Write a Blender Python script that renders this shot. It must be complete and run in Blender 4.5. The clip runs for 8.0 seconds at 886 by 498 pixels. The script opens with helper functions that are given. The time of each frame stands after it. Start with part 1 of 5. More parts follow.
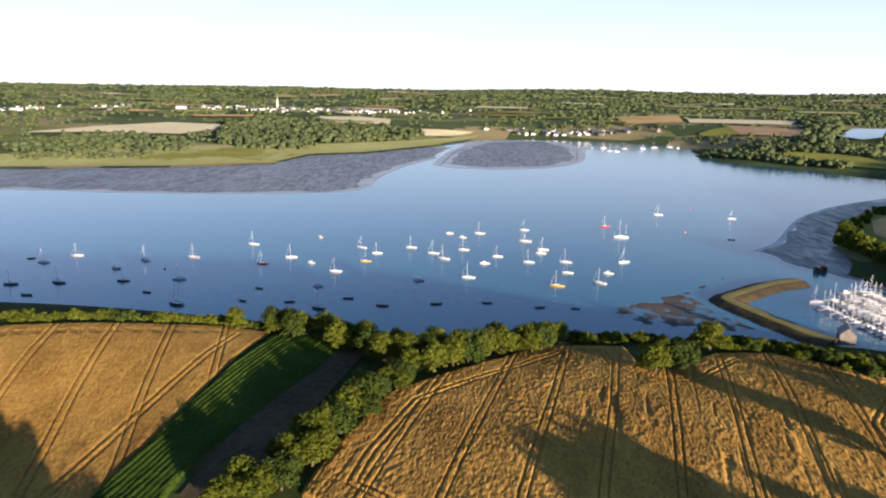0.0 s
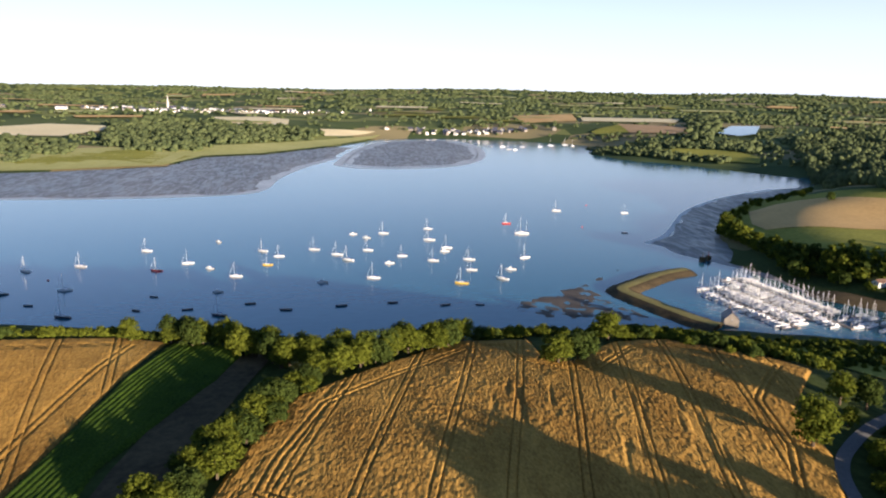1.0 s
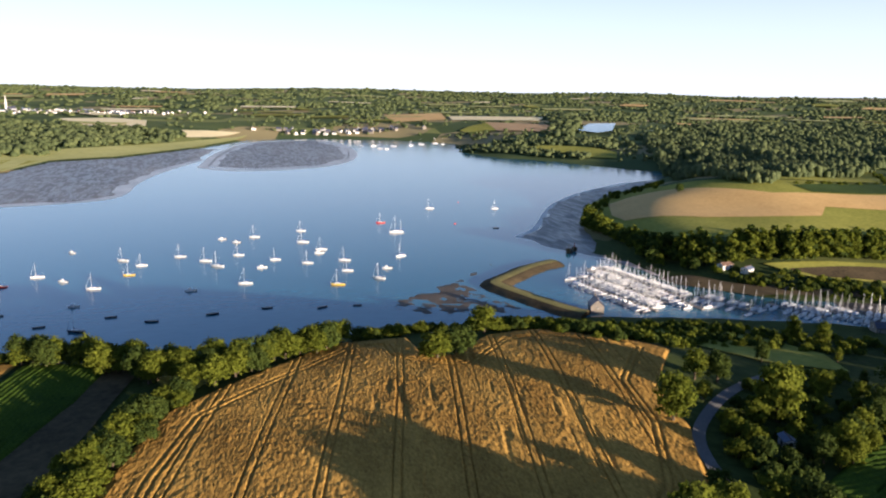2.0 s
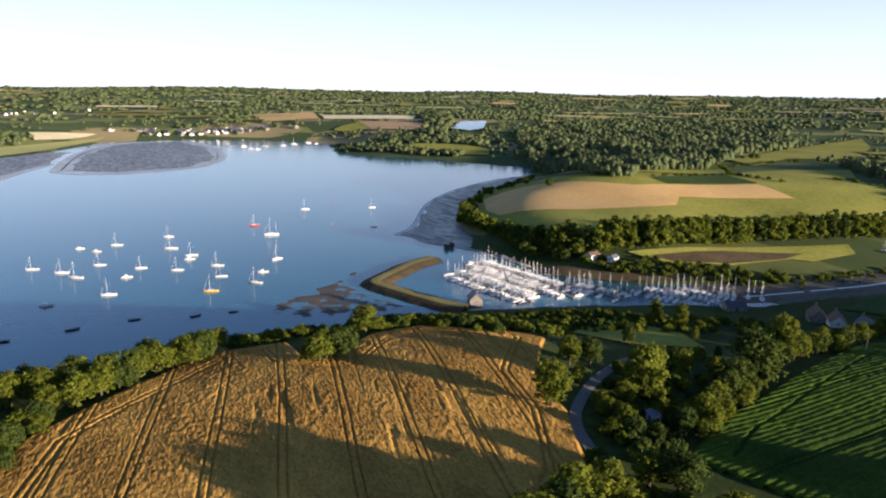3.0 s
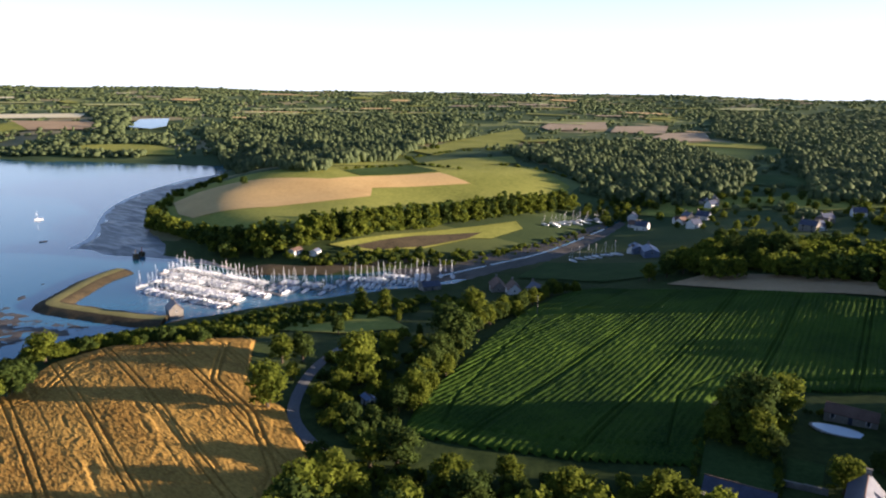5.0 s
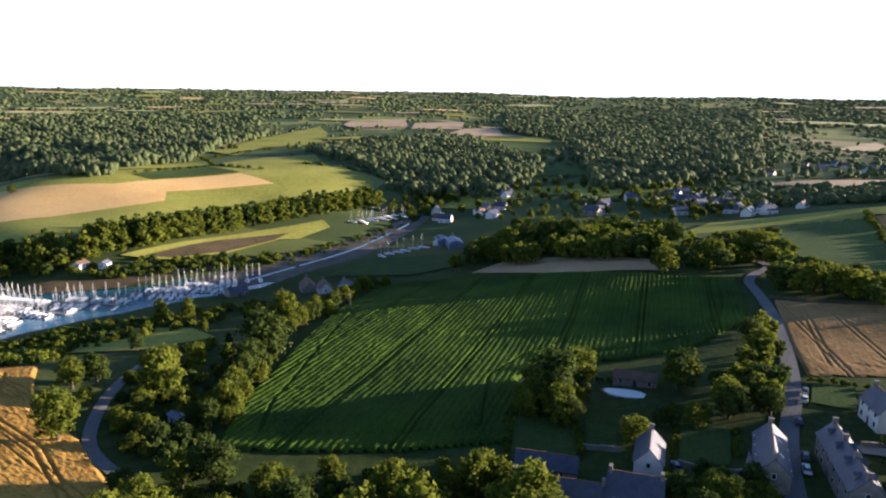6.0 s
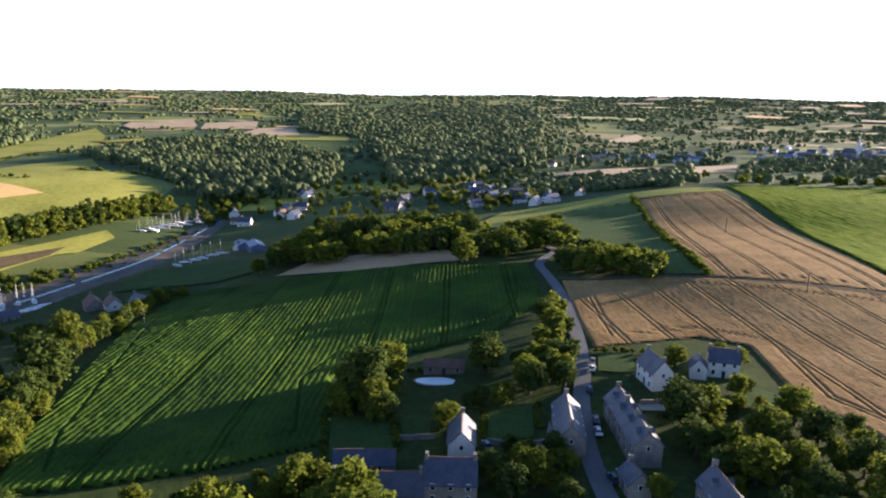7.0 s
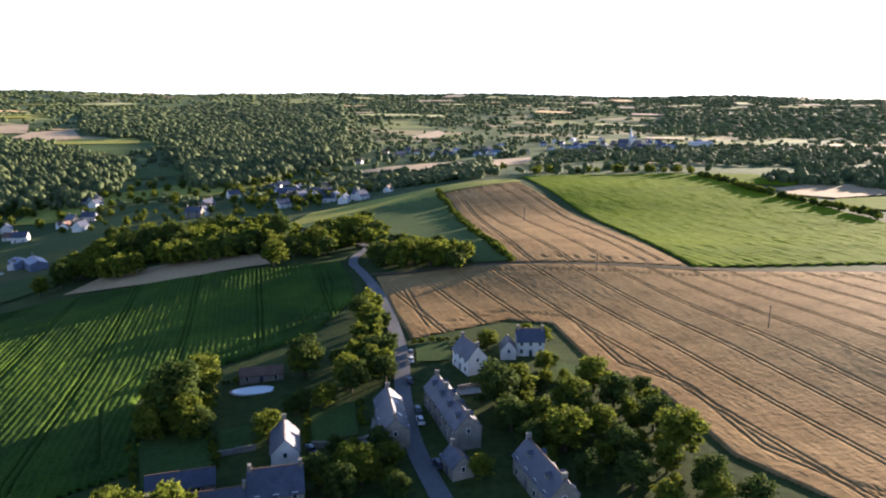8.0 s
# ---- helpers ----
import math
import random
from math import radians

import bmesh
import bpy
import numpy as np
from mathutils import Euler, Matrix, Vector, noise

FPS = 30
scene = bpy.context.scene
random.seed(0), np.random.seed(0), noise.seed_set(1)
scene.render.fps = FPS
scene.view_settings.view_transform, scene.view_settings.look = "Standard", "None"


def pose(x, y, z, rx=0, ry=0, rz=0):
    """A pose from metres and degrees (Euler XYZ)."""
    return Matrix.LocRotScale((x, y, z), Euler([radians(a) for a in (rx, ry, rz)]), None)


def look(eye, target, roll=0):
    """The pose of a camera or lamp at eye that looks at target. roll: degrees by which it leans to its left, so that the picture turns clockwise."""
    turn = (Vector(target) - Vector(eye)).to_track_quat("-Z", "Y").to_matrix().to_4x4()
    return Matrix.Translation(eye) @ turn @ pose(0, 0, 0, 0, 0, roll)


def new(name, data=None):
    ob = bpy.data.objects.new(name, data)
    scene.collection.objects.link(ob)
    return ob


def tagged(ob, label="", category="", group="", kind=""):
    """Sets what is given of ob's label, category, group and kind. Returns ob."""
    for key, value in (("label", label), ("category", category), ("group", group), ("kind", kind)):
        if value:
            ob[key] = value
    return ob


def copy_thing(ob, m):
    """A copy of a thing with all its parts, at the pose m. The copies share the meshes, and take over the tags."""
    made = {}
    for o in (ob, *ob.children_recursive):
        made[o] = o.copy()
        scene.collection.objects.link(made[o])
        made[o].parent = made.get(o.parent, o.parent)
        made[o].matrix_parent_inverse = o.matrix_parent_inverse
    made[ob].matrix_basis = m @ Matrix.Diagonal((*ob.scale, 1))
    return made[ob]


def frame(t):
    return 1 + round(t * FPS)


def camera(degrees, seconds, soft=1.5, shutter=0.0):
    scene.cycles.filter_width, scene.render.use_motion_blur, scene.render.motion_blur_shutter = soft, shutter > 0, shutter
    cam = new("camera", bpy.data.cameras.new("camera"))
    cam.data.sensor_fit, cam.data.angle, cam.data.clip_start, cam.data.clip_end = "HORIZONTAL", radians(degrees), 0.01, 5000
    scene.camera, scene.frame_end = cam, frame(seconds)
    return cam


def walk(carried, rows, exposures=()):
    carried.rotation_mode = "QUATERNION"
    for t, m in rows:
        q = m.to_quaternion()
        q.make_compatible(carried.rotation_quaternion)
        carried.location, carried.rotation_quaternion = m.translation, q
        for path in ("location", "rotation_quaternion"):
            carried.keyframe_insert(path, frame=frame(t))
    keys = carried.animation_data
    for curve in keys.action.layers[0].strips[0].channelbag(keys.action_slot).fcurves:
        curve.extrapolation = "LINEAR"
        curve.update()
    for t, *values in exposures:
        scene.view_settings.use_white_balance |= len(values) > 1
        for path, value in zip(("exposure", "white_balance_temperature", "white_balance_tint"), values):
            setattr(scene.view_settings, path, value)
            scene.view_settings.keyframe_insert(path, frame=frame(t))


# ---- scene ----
cam = camera(64.3, 8.0, soft=2.1)
EYE = 115.0
# outline of the tidal water, with the marina basin and the creek
WATER = np.array([(-1500, 318), (-221, 322), (-93, 320), (-22, 313), (32, 311), (85, 317), (130, 318), (185, 311), (240, 294),
                  (300, 268), (335, 247), (380, 242), (430, 232), (486, 232), (550, 240), (611, 250), (607, 266), (509, 264),
                  (440, 270), (362, 284), (309, 309), (272, 352), (272, 405), (260, 446), (280, 470), (298, 526), (340, 603),
                  (402, 679), (538, 787), (655, 880), (600, 962), (535, 1091), (475, 1156), (447, 1279), (520, 1400), (505, 1501),
                  (400, 1606), (231, 1679), (82, 1629), (-30, 1404), (-145, 1237), (-230, 1192), (-258, 1052), (-385, 989),
                  (-598, 946), (-1500, 1000)], float)
# the rolling land: x, y, height, breadth of the slope above the shore
LAND = np.array([(-160, 190, 43, 52), (-70, 100, 33, 52), (0, 150, 35, 52), (110, 190, 34, 52), (60, 0, 34, 60), (150, 60, 29.5, 75), (195, 115, 24, 75), (260, 100, 24, 90),
                 (340, 10, 31, 90), (200, -60, 34, 90), (320, -120, 40, 90), (560, -200, 43, 90), (650, -360, 42, 90),
                 (0, -250, 36, 90), (190, -195, 38.5, 90), (112, -165, 32.5, 90), (195, 245, 13, 45), (270, 195, 14, 60), (340, 185, 10, 60), (650, 150, 13, 80), (740, 30, 17, 80), (900, -150, 26, 90), (480, 190, 12, 80),
                 (480, 350, 7, 60), (390, 470, 15, 40), (520, 580, 33, 70), (650, 500, 28, 90), (700, 700, 20, 90),
                 (620, 1100, 9, 80), (-400, 1060, 3, 90), (-200, 1330, 12, 150), (300, 1900, 25, 120)], float)


def sdist(x, y, outline):
    """Signed distance to a closed outline, minus inside."""
    best, inside = np.full(np.shape(x), 1e18), np.zeros(np.shape(x), bool)
    for (ax, ay), (bx, by) in zip(outline, np.roll(outline, -1, 0)):
        ex, ey = bx - ax, by - ay
        u = np.clip(((x - ax) * ex + (y - ay) * ey) / (ex * ex + ey * ey + 1e-9), 0, 1)
        best = np.minimum(best, (x - ax - u * ex) ** 2 + (y - ay - u * ey) ** 2)
        inside ^= ((ay > y) != (by > y)) & (x < ex * (y - ay) / (by - ay + 1e-12) + ax)
    return np.where(inside, -1, 1) * np.sqrt(best)


def height(x, y):
    """The ground's height."""
    x, y = np.asarray(x, float), np.asarray(y, float)
    wsum = hsum = lsum = 0.0
    for cx, cy, h, l in LAND:
        w = ((x - cx) ** 2 + (y - cy) ** 2 + 1600.0) ** -1.6
        wsum, hsum, lsum = wsum + w, hsum + w * h, lsum + w * l
    r = np.hypot(x, y)
    far = np.clip((r - 1000) / 900, 0, 1)
    cap = hsum / wsum * (1 - far) + 24 * far
    d = sdist(x, y, WATER)
    out = cap * (1 - np.exp(-(np.maximum(d, 0) / (lsum / wsum)) ** 1.8)) + np.minimum(np.maximum(d, 0), 3) * 0.35
    out = np.where(d < 0, np.maximum(d * 0.25, -3.0), out)
    hill = np.clip((r - 1500) / 3400, 0, 1.2) ** 1.5 * 76
    wave = np.clip((r - 900) / 1500, 0, 1) * (6 * np.sin(x / 310 + 1.7 * np.sin(y / 420)) + 5 * np.sin(y / 260 + x / 700)) * np.clip(d / 150, 0, 1)
    return out + hill + wave

# the drone hovers and turns to its right: seconds, heading, pitch, roll
TURNS = [
    (0.0, -0.000, -12.900, 0.857),
    (0.5, 1.397, -12.861, 0.900),
    (1.0, 7.979, -12.810, 0.916),
    (1.5, 13.466, -12.752, 0.921),
    (3.0, 28.410, -12.671, 0.881),
    (3.5, 33.672, -12.660, 0.895),
    (4.0, 39.097, -12.657, 0.905),
    (5.5, 60.656, -12.602, 0.943),
    (6.0, 68.642, -12.572, 0.931),
    (6.5, 76.664, -12.529, 0.873),
    (7.0, 84.793, -12.470, 0.818),
    (7.5, 92.960, -12.463, 0.688),
    (8.0, 100.309, -12.468, 0.448),
]


def sight(heading, pitch, roll):
    a, b = radians(heading), radians(pitch)
    way = Vector((math.sin(a) * math.cos(b), math.cos(a) * math.cos(b), math.sin(b)))
    return look((0, 0, EYE), Vector((0, 0, EYE)) + way * 100, roll)


walk(cam, [(t, sight(h, p, r)) for t, h, p, r in TURNS],
     [(0.0, 1.5, 5900, 19), (3.5, 1.5, 5850, 19), (5.5, 1.88, 5750, 21), (6.5, 2.15, 5700, 21), (7.5, 2.37, 5700, 21), (8.0, 2.4, 5750, 21)])

# ---- light: a low evening sun ----
SUN_AZ, SUN_EL = 146.0, 7.8
world = bpy.data.worlds.new("sky")
scene.world = world
world.use_nodes = True
wn, wl = world.node_tree.nodes, world.node_tree.links
sky = wn.new("ShaderNodeTexSky")
sky.sky_type, sky.sun_disc = "NISHITA", False
sky.sun_elevation, sky.sun_rotation = radians(SUN_EL), radians(SUN_AZ)
sky.altitude, sky.air_density, sky.dust_density, sky.ozone_density = 100, 0.7, 0.12, 1.5
# a pale summer haze thickens the sky towards the horizon
up = wn.new("ShaderNodeSeparateXYZ")
wl.new(wn.new("ShaderNodeTexCoord").outputs["Generated"], up.inputs[0])
haze = wn.new("ShaderNodeMapRange")
haze.interpolation_type = "SMOOTHSTEP"
haze.inputs["From Min"].default_value, haze.inputs["From Max"].default_value = 0.0, 0.32
haze.inputs["To Min"].default_value, haze.inputs["To Max"].default_value = 0.75, 0.0
wl.new(up.outputs["Z"], haze.inputs["Value"])
veil = wn.new("ShaderNodeMix")
veil.data_type = "RGBA"
veil.inputs["B"].default_value = (5.8, 6.2, 6.4, 1)
wl.new(haze.outputs[0], veil.inputs["Factor"])
wl.new(sky.outputs[0], veil.inputs["A"])
wl.new(veil.outputs["Result"], wn["Background"].inputs[0])
wn["Background"].inputs[1].default_value = 0.068
sun = new("sun", bpy.data.lights.new("sun", "SUN"))
sun.data.energy, sun.data.angle, sun.data.color = 5.0, radians(0.6), (1.0, 0.80, 0.54)
sun_way = Vector((math.sin(radians(SUN_AZ)) * math.cos(radians(SUN_EL)), math.cos(radians(SUN_AZ)) * math.cos(radians(SUN_EL)), math.sin(radians(SUN_EL))))
sun.matrix_world = look(sun_way * 400, (0, 0, 0))


# ---- materials ----
def material(name, dark, light, rough=0.8, coarse=0.05, fine=1.5, bump=0.3, metal=0.0, per="", vary=0.25, stretch=None, spec=0.3, through_light=0.0):
    """A worn surface between two colours, with a coarse and a fine grain; per: 'object' or 'island' varies each piece."""
    m = bpy.data.materials.new(name)
    m.use_nodes = True
    n, l = m.node_tree.nodes, m.node_tree.links
    bsdf = n["Principled BSDF"]
    geo = n.new("ShaderNodeNewGeometry")
    src = geo.outputs["Position"]
    if stretch:
        mp = n.new("ShaderNodeMapping")
        mp.inputs["Rotation"].default_value[2] = radians(stretch[0])
        mp.inputs["Scale"].default_value = (stretch[1], stretch[2], 1)
        l.new(src, mp.inputs["Vector"])
        src = mp.outputs[0]
    big, small = n.new("ShaderNodeTexNoise"), n.new("ShaderNodeTexNoise")
    for tex, scale in ((big, coarse), (small, fine)):
        tex.inputs["Scale"].default_value, tex.inputs["Detail"].default_value = scale, 5
        tex.inputs["Roughness"].default_value = 0.62
        l.new(src, tex.inputs["Vector"])
    add = n.new("ShaderNodeMath")
    add.operation = "ADD"
    l.new(big.outputs[0], add.inputs[0])
    l.new(small.outputs[0], add.inputs[1])
    value = add.outputs[0]
    if per:
        rnd = n.new("ShaderNodeObjectInfo").outputs["Random"] if per == "object" else geo.outputs["Random Per Island"]
        mix = n.new("ShaderNodeMath")
        mix.operation = "MULTIPLY_ADD"
        mix.inputs[1].default_value = vary
        l.new(rnd, mix.inputs[0])
        l.new(value, mix.inputs[2])
        value = mix.outputs[0]
    ramp = n.new("ShaderNodeMapRange")
    ramp.inputs["From Min"].default_value, ramp.inputs["From Max"].default_value = 0.7, 1.3 + (vary if per else 0)
    l.new(value, ramp.inputs["Value"])
    col = n.new("ShaderNodeMix")
    col.data_type = "RGBA"
    col.inputs["A"].default_value, col.inputs["B"].default_value = (*dark, 1), (*light, 1)
    l.new(ramp.outputs[0], col.inputs["Factor"])
    l.new(col.outputs["Result"], bsdf.inputs["Base Color"])
    bsdf.inputs["Roughness"].default_value, bsdf.inputs["Metallic"].default_value = rough, metal
    bsdf.inputs["Specular IOR Level"].default_value = spec
    if bump:
        b = n.new("ShaderNodeBump")
        b.inputs["Strength"].default_value, b.inputs["Distance"].default_value = bump, 0.3
        l.new(small.outputs[0], b.inputs["Height"])
        l.new(b.outputs[0], bsdf.inputs["Normal"])
    if through_light:
        tr, mx = n.new("ShaderNodeBsdfTranslucent"), n.new("ShaderNodeMixShader")
        l.new(col.outputs["Result"], tr.inputs["Color"])
        mx.inputs[0].default_value = through_light
        l.new(bsdf.outputs[0], mx.inputs[1])
        l.new(tr.outputs[0], mx.inputs[2])
        l.new(mx.outputs[0], n["Material Output"].inputs["Surface"])
    return m


M_GROUND = material("rough_grass", (0.022, 0.036, 0.011), (0.065, 0.085, 0.024), 0.95, 0.02, 0.35, 0.5, spec=0.05)
# far off, hedged parcels of pasture and straw show in the ground
gn, gl = M_GROUND.node_tree.nodes, M_GROUND.node_tree.links
gpos = gn.new("ShaderNodeNewGeometry").outputs["Position"]
cells = gn.new("ShaderNodeTexVoronoi")
cells.inputs["Scale"].default_value = 1 / 150
gl.new(gpos, cells.inputs["Vector"])
tone = gn.new("ShaderNodeValToRGB")
tone.color_ramp.interpolation = "CONSTANT"
for at, rgb in ((0.0, (0.07, 0.10, 0.04)), (0.3, (0.10, 0.13, 0.05)), (0.52, (0.20, 0.22, 0.075)), (0.68, (0.09, 0.12, 0.045)), (0.84, (0.30, 0.255, 0.13))):
    e = tone.color_ramp.elements[0] if at == 0.0 else tone.color_ramp.elements.new(at)
    e.color = (*rgb, 1)
tone.color_ramp.elements.remove(tone.color_ramp.elements[-1])
sep = gn.new("ShaderNodeSeparateColor")
gl.new(cells.outputs["Color"], sep.inputs[0])
gl.new(sep.outputs[0], tone.inputs[0])
reach = gn.new("ShaderNodeVectorMath")
reach.operation = "LENGTH"
gl.new(gpos, reach.inputs[0])
band = gn.new("ShaderNodeMapRange")
band.inputs["From Min"].default_value, band.inputs["From Max"].default_value = 430, 700
gl.new(reach.outputs["Value"], band.inputs["Value"])
blend = gn.new("ShaderNodeMix")
blend.data_type = "RGBA"
shader = gn["Principled BSDF"]
near_colour = shader.inputs["Base Color"].links[0].from_socket
gl.new(band.outputs[0], blend.inputs["Factor"])
gl.new(near_colour, blend.inputs["A"])
gl.new(tone.outputs[0], blend.inputs["B"])
gl.new(blend.outputs["Result"], shader.inputs["Base Color"])
M_WHEAT = material("ripe_wheat", (0.18, 0.092, 0.02), (0.56, 0.33, 0.075), 0.95, 0.07, 1.6, 0.8, stretch=(15, 1.0, 0.45), spec=0.08)
M_WHEAT_E = material("ripe_wheat_pale", (0.17, 0.098, 0.036), (0.36, 0.23, 0.095), 0.95, 0.05, 0.9, 0.7, stretch=(80, 1.0, 0.4), spec=0.05)
M_MAIZE = material("maize_leaf", (0.014, 0.042, 0.010), (0.105, 0.175, 0.02), 0.9, 0.03, 1.8, 0.7, through_light=0.3, spec=0.05)
M_BEET = material("bright_green_crop", (0.125, 0.19, 0.004), (0.26, 0.33, 0.008), 0.95, 0.03, 0.8, 0.6, stretch=(75, 1.0, 0.2), through_light=0.35, spec=0.05)
M_MEADOW = material("meadow", (0.175, 0.185, 0.036), (0.35, 0.34, 0.075), 0.95, 0.015, 0.3, 0.3, spec=0.05)
M_PASTURE = material("pasture_grass", (0.04, 0.075, 0.022), (0.10, 0.14, 0.04), 0.95, 0.02, 0.4, 0.4, spec=0.05)
M_LAWN = material("lawn", (0.03, 0.055, 0.014), (0.065, 0.10, 0.028), 0.95, 0.05, 0.8, 0.3, spec=0.05)
M_BARLEY = material("barley", (0.52, 0.325, 0.115), (0.68, 0.45, 0.17), 0.95, 0.02, 0.3, 0.2)
M_STRAW = material("straw_stubble", (0.68, 0.58, 0.32), (0.84, 0.74, 0.46), 0.95, 0.01, 0.2, 0.2)
M_TAN = material("tan_stubble", (0.30, 0.21, 0.115), (0.46, 0.34, 0.20), 0.95, 0.02, 0.3, 0.2)
M_STUBBLE = material("brown_stubble", (0.32, 0.21, 0.10), (0.46, 0.31, 0.16), 0.95, 0.03, 0.5, 0.3)
M_MARSH = material("salt_marsh", (0.30, 0.31, 0.09), (0.46, 0.45, 0.16), 0.95, 0.01, 0.12, 0.2)
M_MUD = material("wet_mud", (0.085, 0.08, 0.072), (0.26, 0.245, 0.22), 0.42, 0.012, 0.11, 0.2, stretch=(-25, 1.0, 0.22), spec=0.5)
mn, ml = M_MUD.node_tree.nodes, M_MUD.node_tree.links
mud = mn["Principled BSDF"]
veins = mn.new("ShaderNodeTexNoise")
veins.inputs["Scale"].default_value, veins.inputs["Detail"].default_value, veins.inputs["Distortion"].default_value = 0.17, 8, 1.2
ml.new(mn["Mapping"].outputs[0], veins.inputs["Vector"])
wet = mn.new("ShaderNodeMapRange")
wet.inputs["From Min"].default_value, wet.inputs["From Max"].default_value = 0.43, 0.57
wet.inputs["To Min"].default_value, wet.inputs["To Max"].default_value = 0.32, 0.55
ml.new(veins.outputs[0], wet.inputs["Value"])
ml.new(wet.outputs[0], mud.inputs["Roughness"])
lift_ = mn.new("ShaderNodeBump")
lift_.inputs["Strength"].default_value, lift_.inputs["Distance"].default_value = 0.2, 0.5
ml.new(veins.outputs[0], lift_.inputs["Height"])
ml.new(lift_.outputs[0], mud.inputs["Normal"])
M_CREEK = material("creek_mud", (0.035, 0.03, 0.024), (0.15, 0.125, 0.095), 0.7, 0.05, 0.3, 0.6, stretch=(-10, 0.4, 1.5), spec=0.25)
# pale colour paints the wet sheen and foam along the mud's edge
M_RIM_SHEEN = material("pale_rim_sheen", (0.30, 0.33, 0.34), (0.62, 0.64, 0.63), 0.4, 0.02, 0.2, 0.2, spec=0.6)
M_BANK = material("muddy_bank", (0.05, 0.04, 0.025), (0.13, 0.10, 0.055), 0.95, 0.05, 0.5, 0.5, spec=0.05)
M_DIKE = material("dry_grass", (0.15, 0.14, 0.04), (0.29, 0.25, 0.08), 0.95, 0.06, 0.7, 0.4)
M_ASPHALT = material("old_asphalt", (0.085, 0.085, 0.09), (0.15, 0.15, 0.15), 0.85, 0.1, 1.5, 0.2)
M_GRAVEL = material("gravel", (0.20, 0.18, 0.15), (0.34, 0.31, 0.26), 0.95, 0.1, 1.5, 0.3)
M_LEAF = material("leaves", (0.038, 0.06, 0.008), (0.195, 0.22, 0.026), 0.9, 0.05, 0.5, 0.0, per="island", vary=0.6, through_light=0.48, spec=0.05)
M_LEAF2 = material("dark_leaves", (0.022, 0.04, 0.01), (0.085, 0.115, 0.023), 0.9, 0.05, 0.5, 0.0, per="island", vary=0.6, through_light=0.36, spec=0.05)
# paler and bluer than the near leaves: distance haze put into the base colour
M_WOODS_HAZED = material("woodland", (0.055, 0.085, 0.038), (0.20, 0.24, 0.095), 0.8, 0.012, 0.5, 0.9, per="island", vary=0.5, spec=0.2, through_light=0.5)
M_BARK = material("bark", (0.05, 0.035, 0.022), (0.12, 0.09, 0.06), 0.95, 0.5, 6, 0.5)
M_SLATE = material("roof_slate", (0.03, 0.035, 0.055), (0.08, 0.085, 0.125), 0.45, 0.4, 3.0, 0.5, spec=0.5)
M_TILE = material("brown_roof", (0.10, 0.06, 0.045), (0.19, 0.12, 0.09), 0.8, 0.3, 3.0, 0.4)
M_STONE = material("granite_wall", (0.14, 0.125, 0.108), (0.28, 0.255, 0.215), 0.9, 0.5, 3.0, 0.6)
M_RENDER = material("white_render", (0.50, 0.48, 0.45), (0.70, 0.68, 0.64), 0.85, 0.3, 3.0, 0.1)
M_GELCOAT = material("white_gelcoat", (0.58, 0.58, 0.58), (0.72, 0.72, 0.71), 0.3, 0.5, 3.0, 0.0, spec=0.5)
M_NAVY = material("navy_paint", (0.01, 0.015, 0.035), (0.025, 0.03, 0.06), 0.35, 0.5, 3.0, 0.0, spec=0.5)
M_YELLOW = material("yellow_paint", (0.55, 0.36, 0.04), (0.68, 0.47, 0.06), 0.4, 0.5, 3.0, 0.0)
M_RED = material("red_paint", (0.40, 0.03, 0.025), (0.52, 0.05, 0.04), 0.4, 0.5, 3.0, 0.0)
M_BLUE = material("blue_canvas", (0.03, 0.06, 0.18), (0.06, 0.10, 0.28), 0.8, 0.5, 3.0, 0.1)
M_TEAK = material("weathered_deck", (0.22, 0.19, 0.15), (0.36, 0.32, 0.27), 0.85, 0.5, 4.0, 0.2)
M_ALU = material("mast_alloy", (0.62, 0.62, 0.60), (0.78, 0.77, 0.74), 0.35, 0.5, 3.0, 0.0, metal=0.4)
M_GLASS = material("dark_glass", (0.015, 0.018, 0.022), (0.03, 0.035, 0.04), 0.08, 0.5, 2.0, 0.0, spec=0.7)
M_RUBBER = material("tyre_rubber", (0.012, 0.012, 0.012), (0.03, 0.03, 0.03), 0.85, 1.0, 8.0, 0.0)
M_COVER = material("pool_cover", (0.76, 0.80, 0.84), (0.86, 0.89, 0.91), 0.3, 0.2, 2.0, 0.05, spec=0.6)
M_LAKE = M_WATER = material("estuary_water", (0.016, 0.105, 0.16), (0.03, 0.14, 0.20), 0.14, 0.004, 0.22, 0.10, stretch=(20, 0.5, 1.4), spec=0.75)
M_TIMBER = material("grey_timber", (0.10, 0.09, 0.08), (0.20, 0.18, 0.16), 0.9, 0.5, 5.0, 0.3)
M_METAL = material("blue_sheet_metal", (0.10, 0.13, 0.20), (0.20, 0.24, 0.34), 0.45, 0.4, 3.0, 0.1, metal=0.3)


# ---- building helpers ----
def ground(x, y):
    return float(height(x, y))


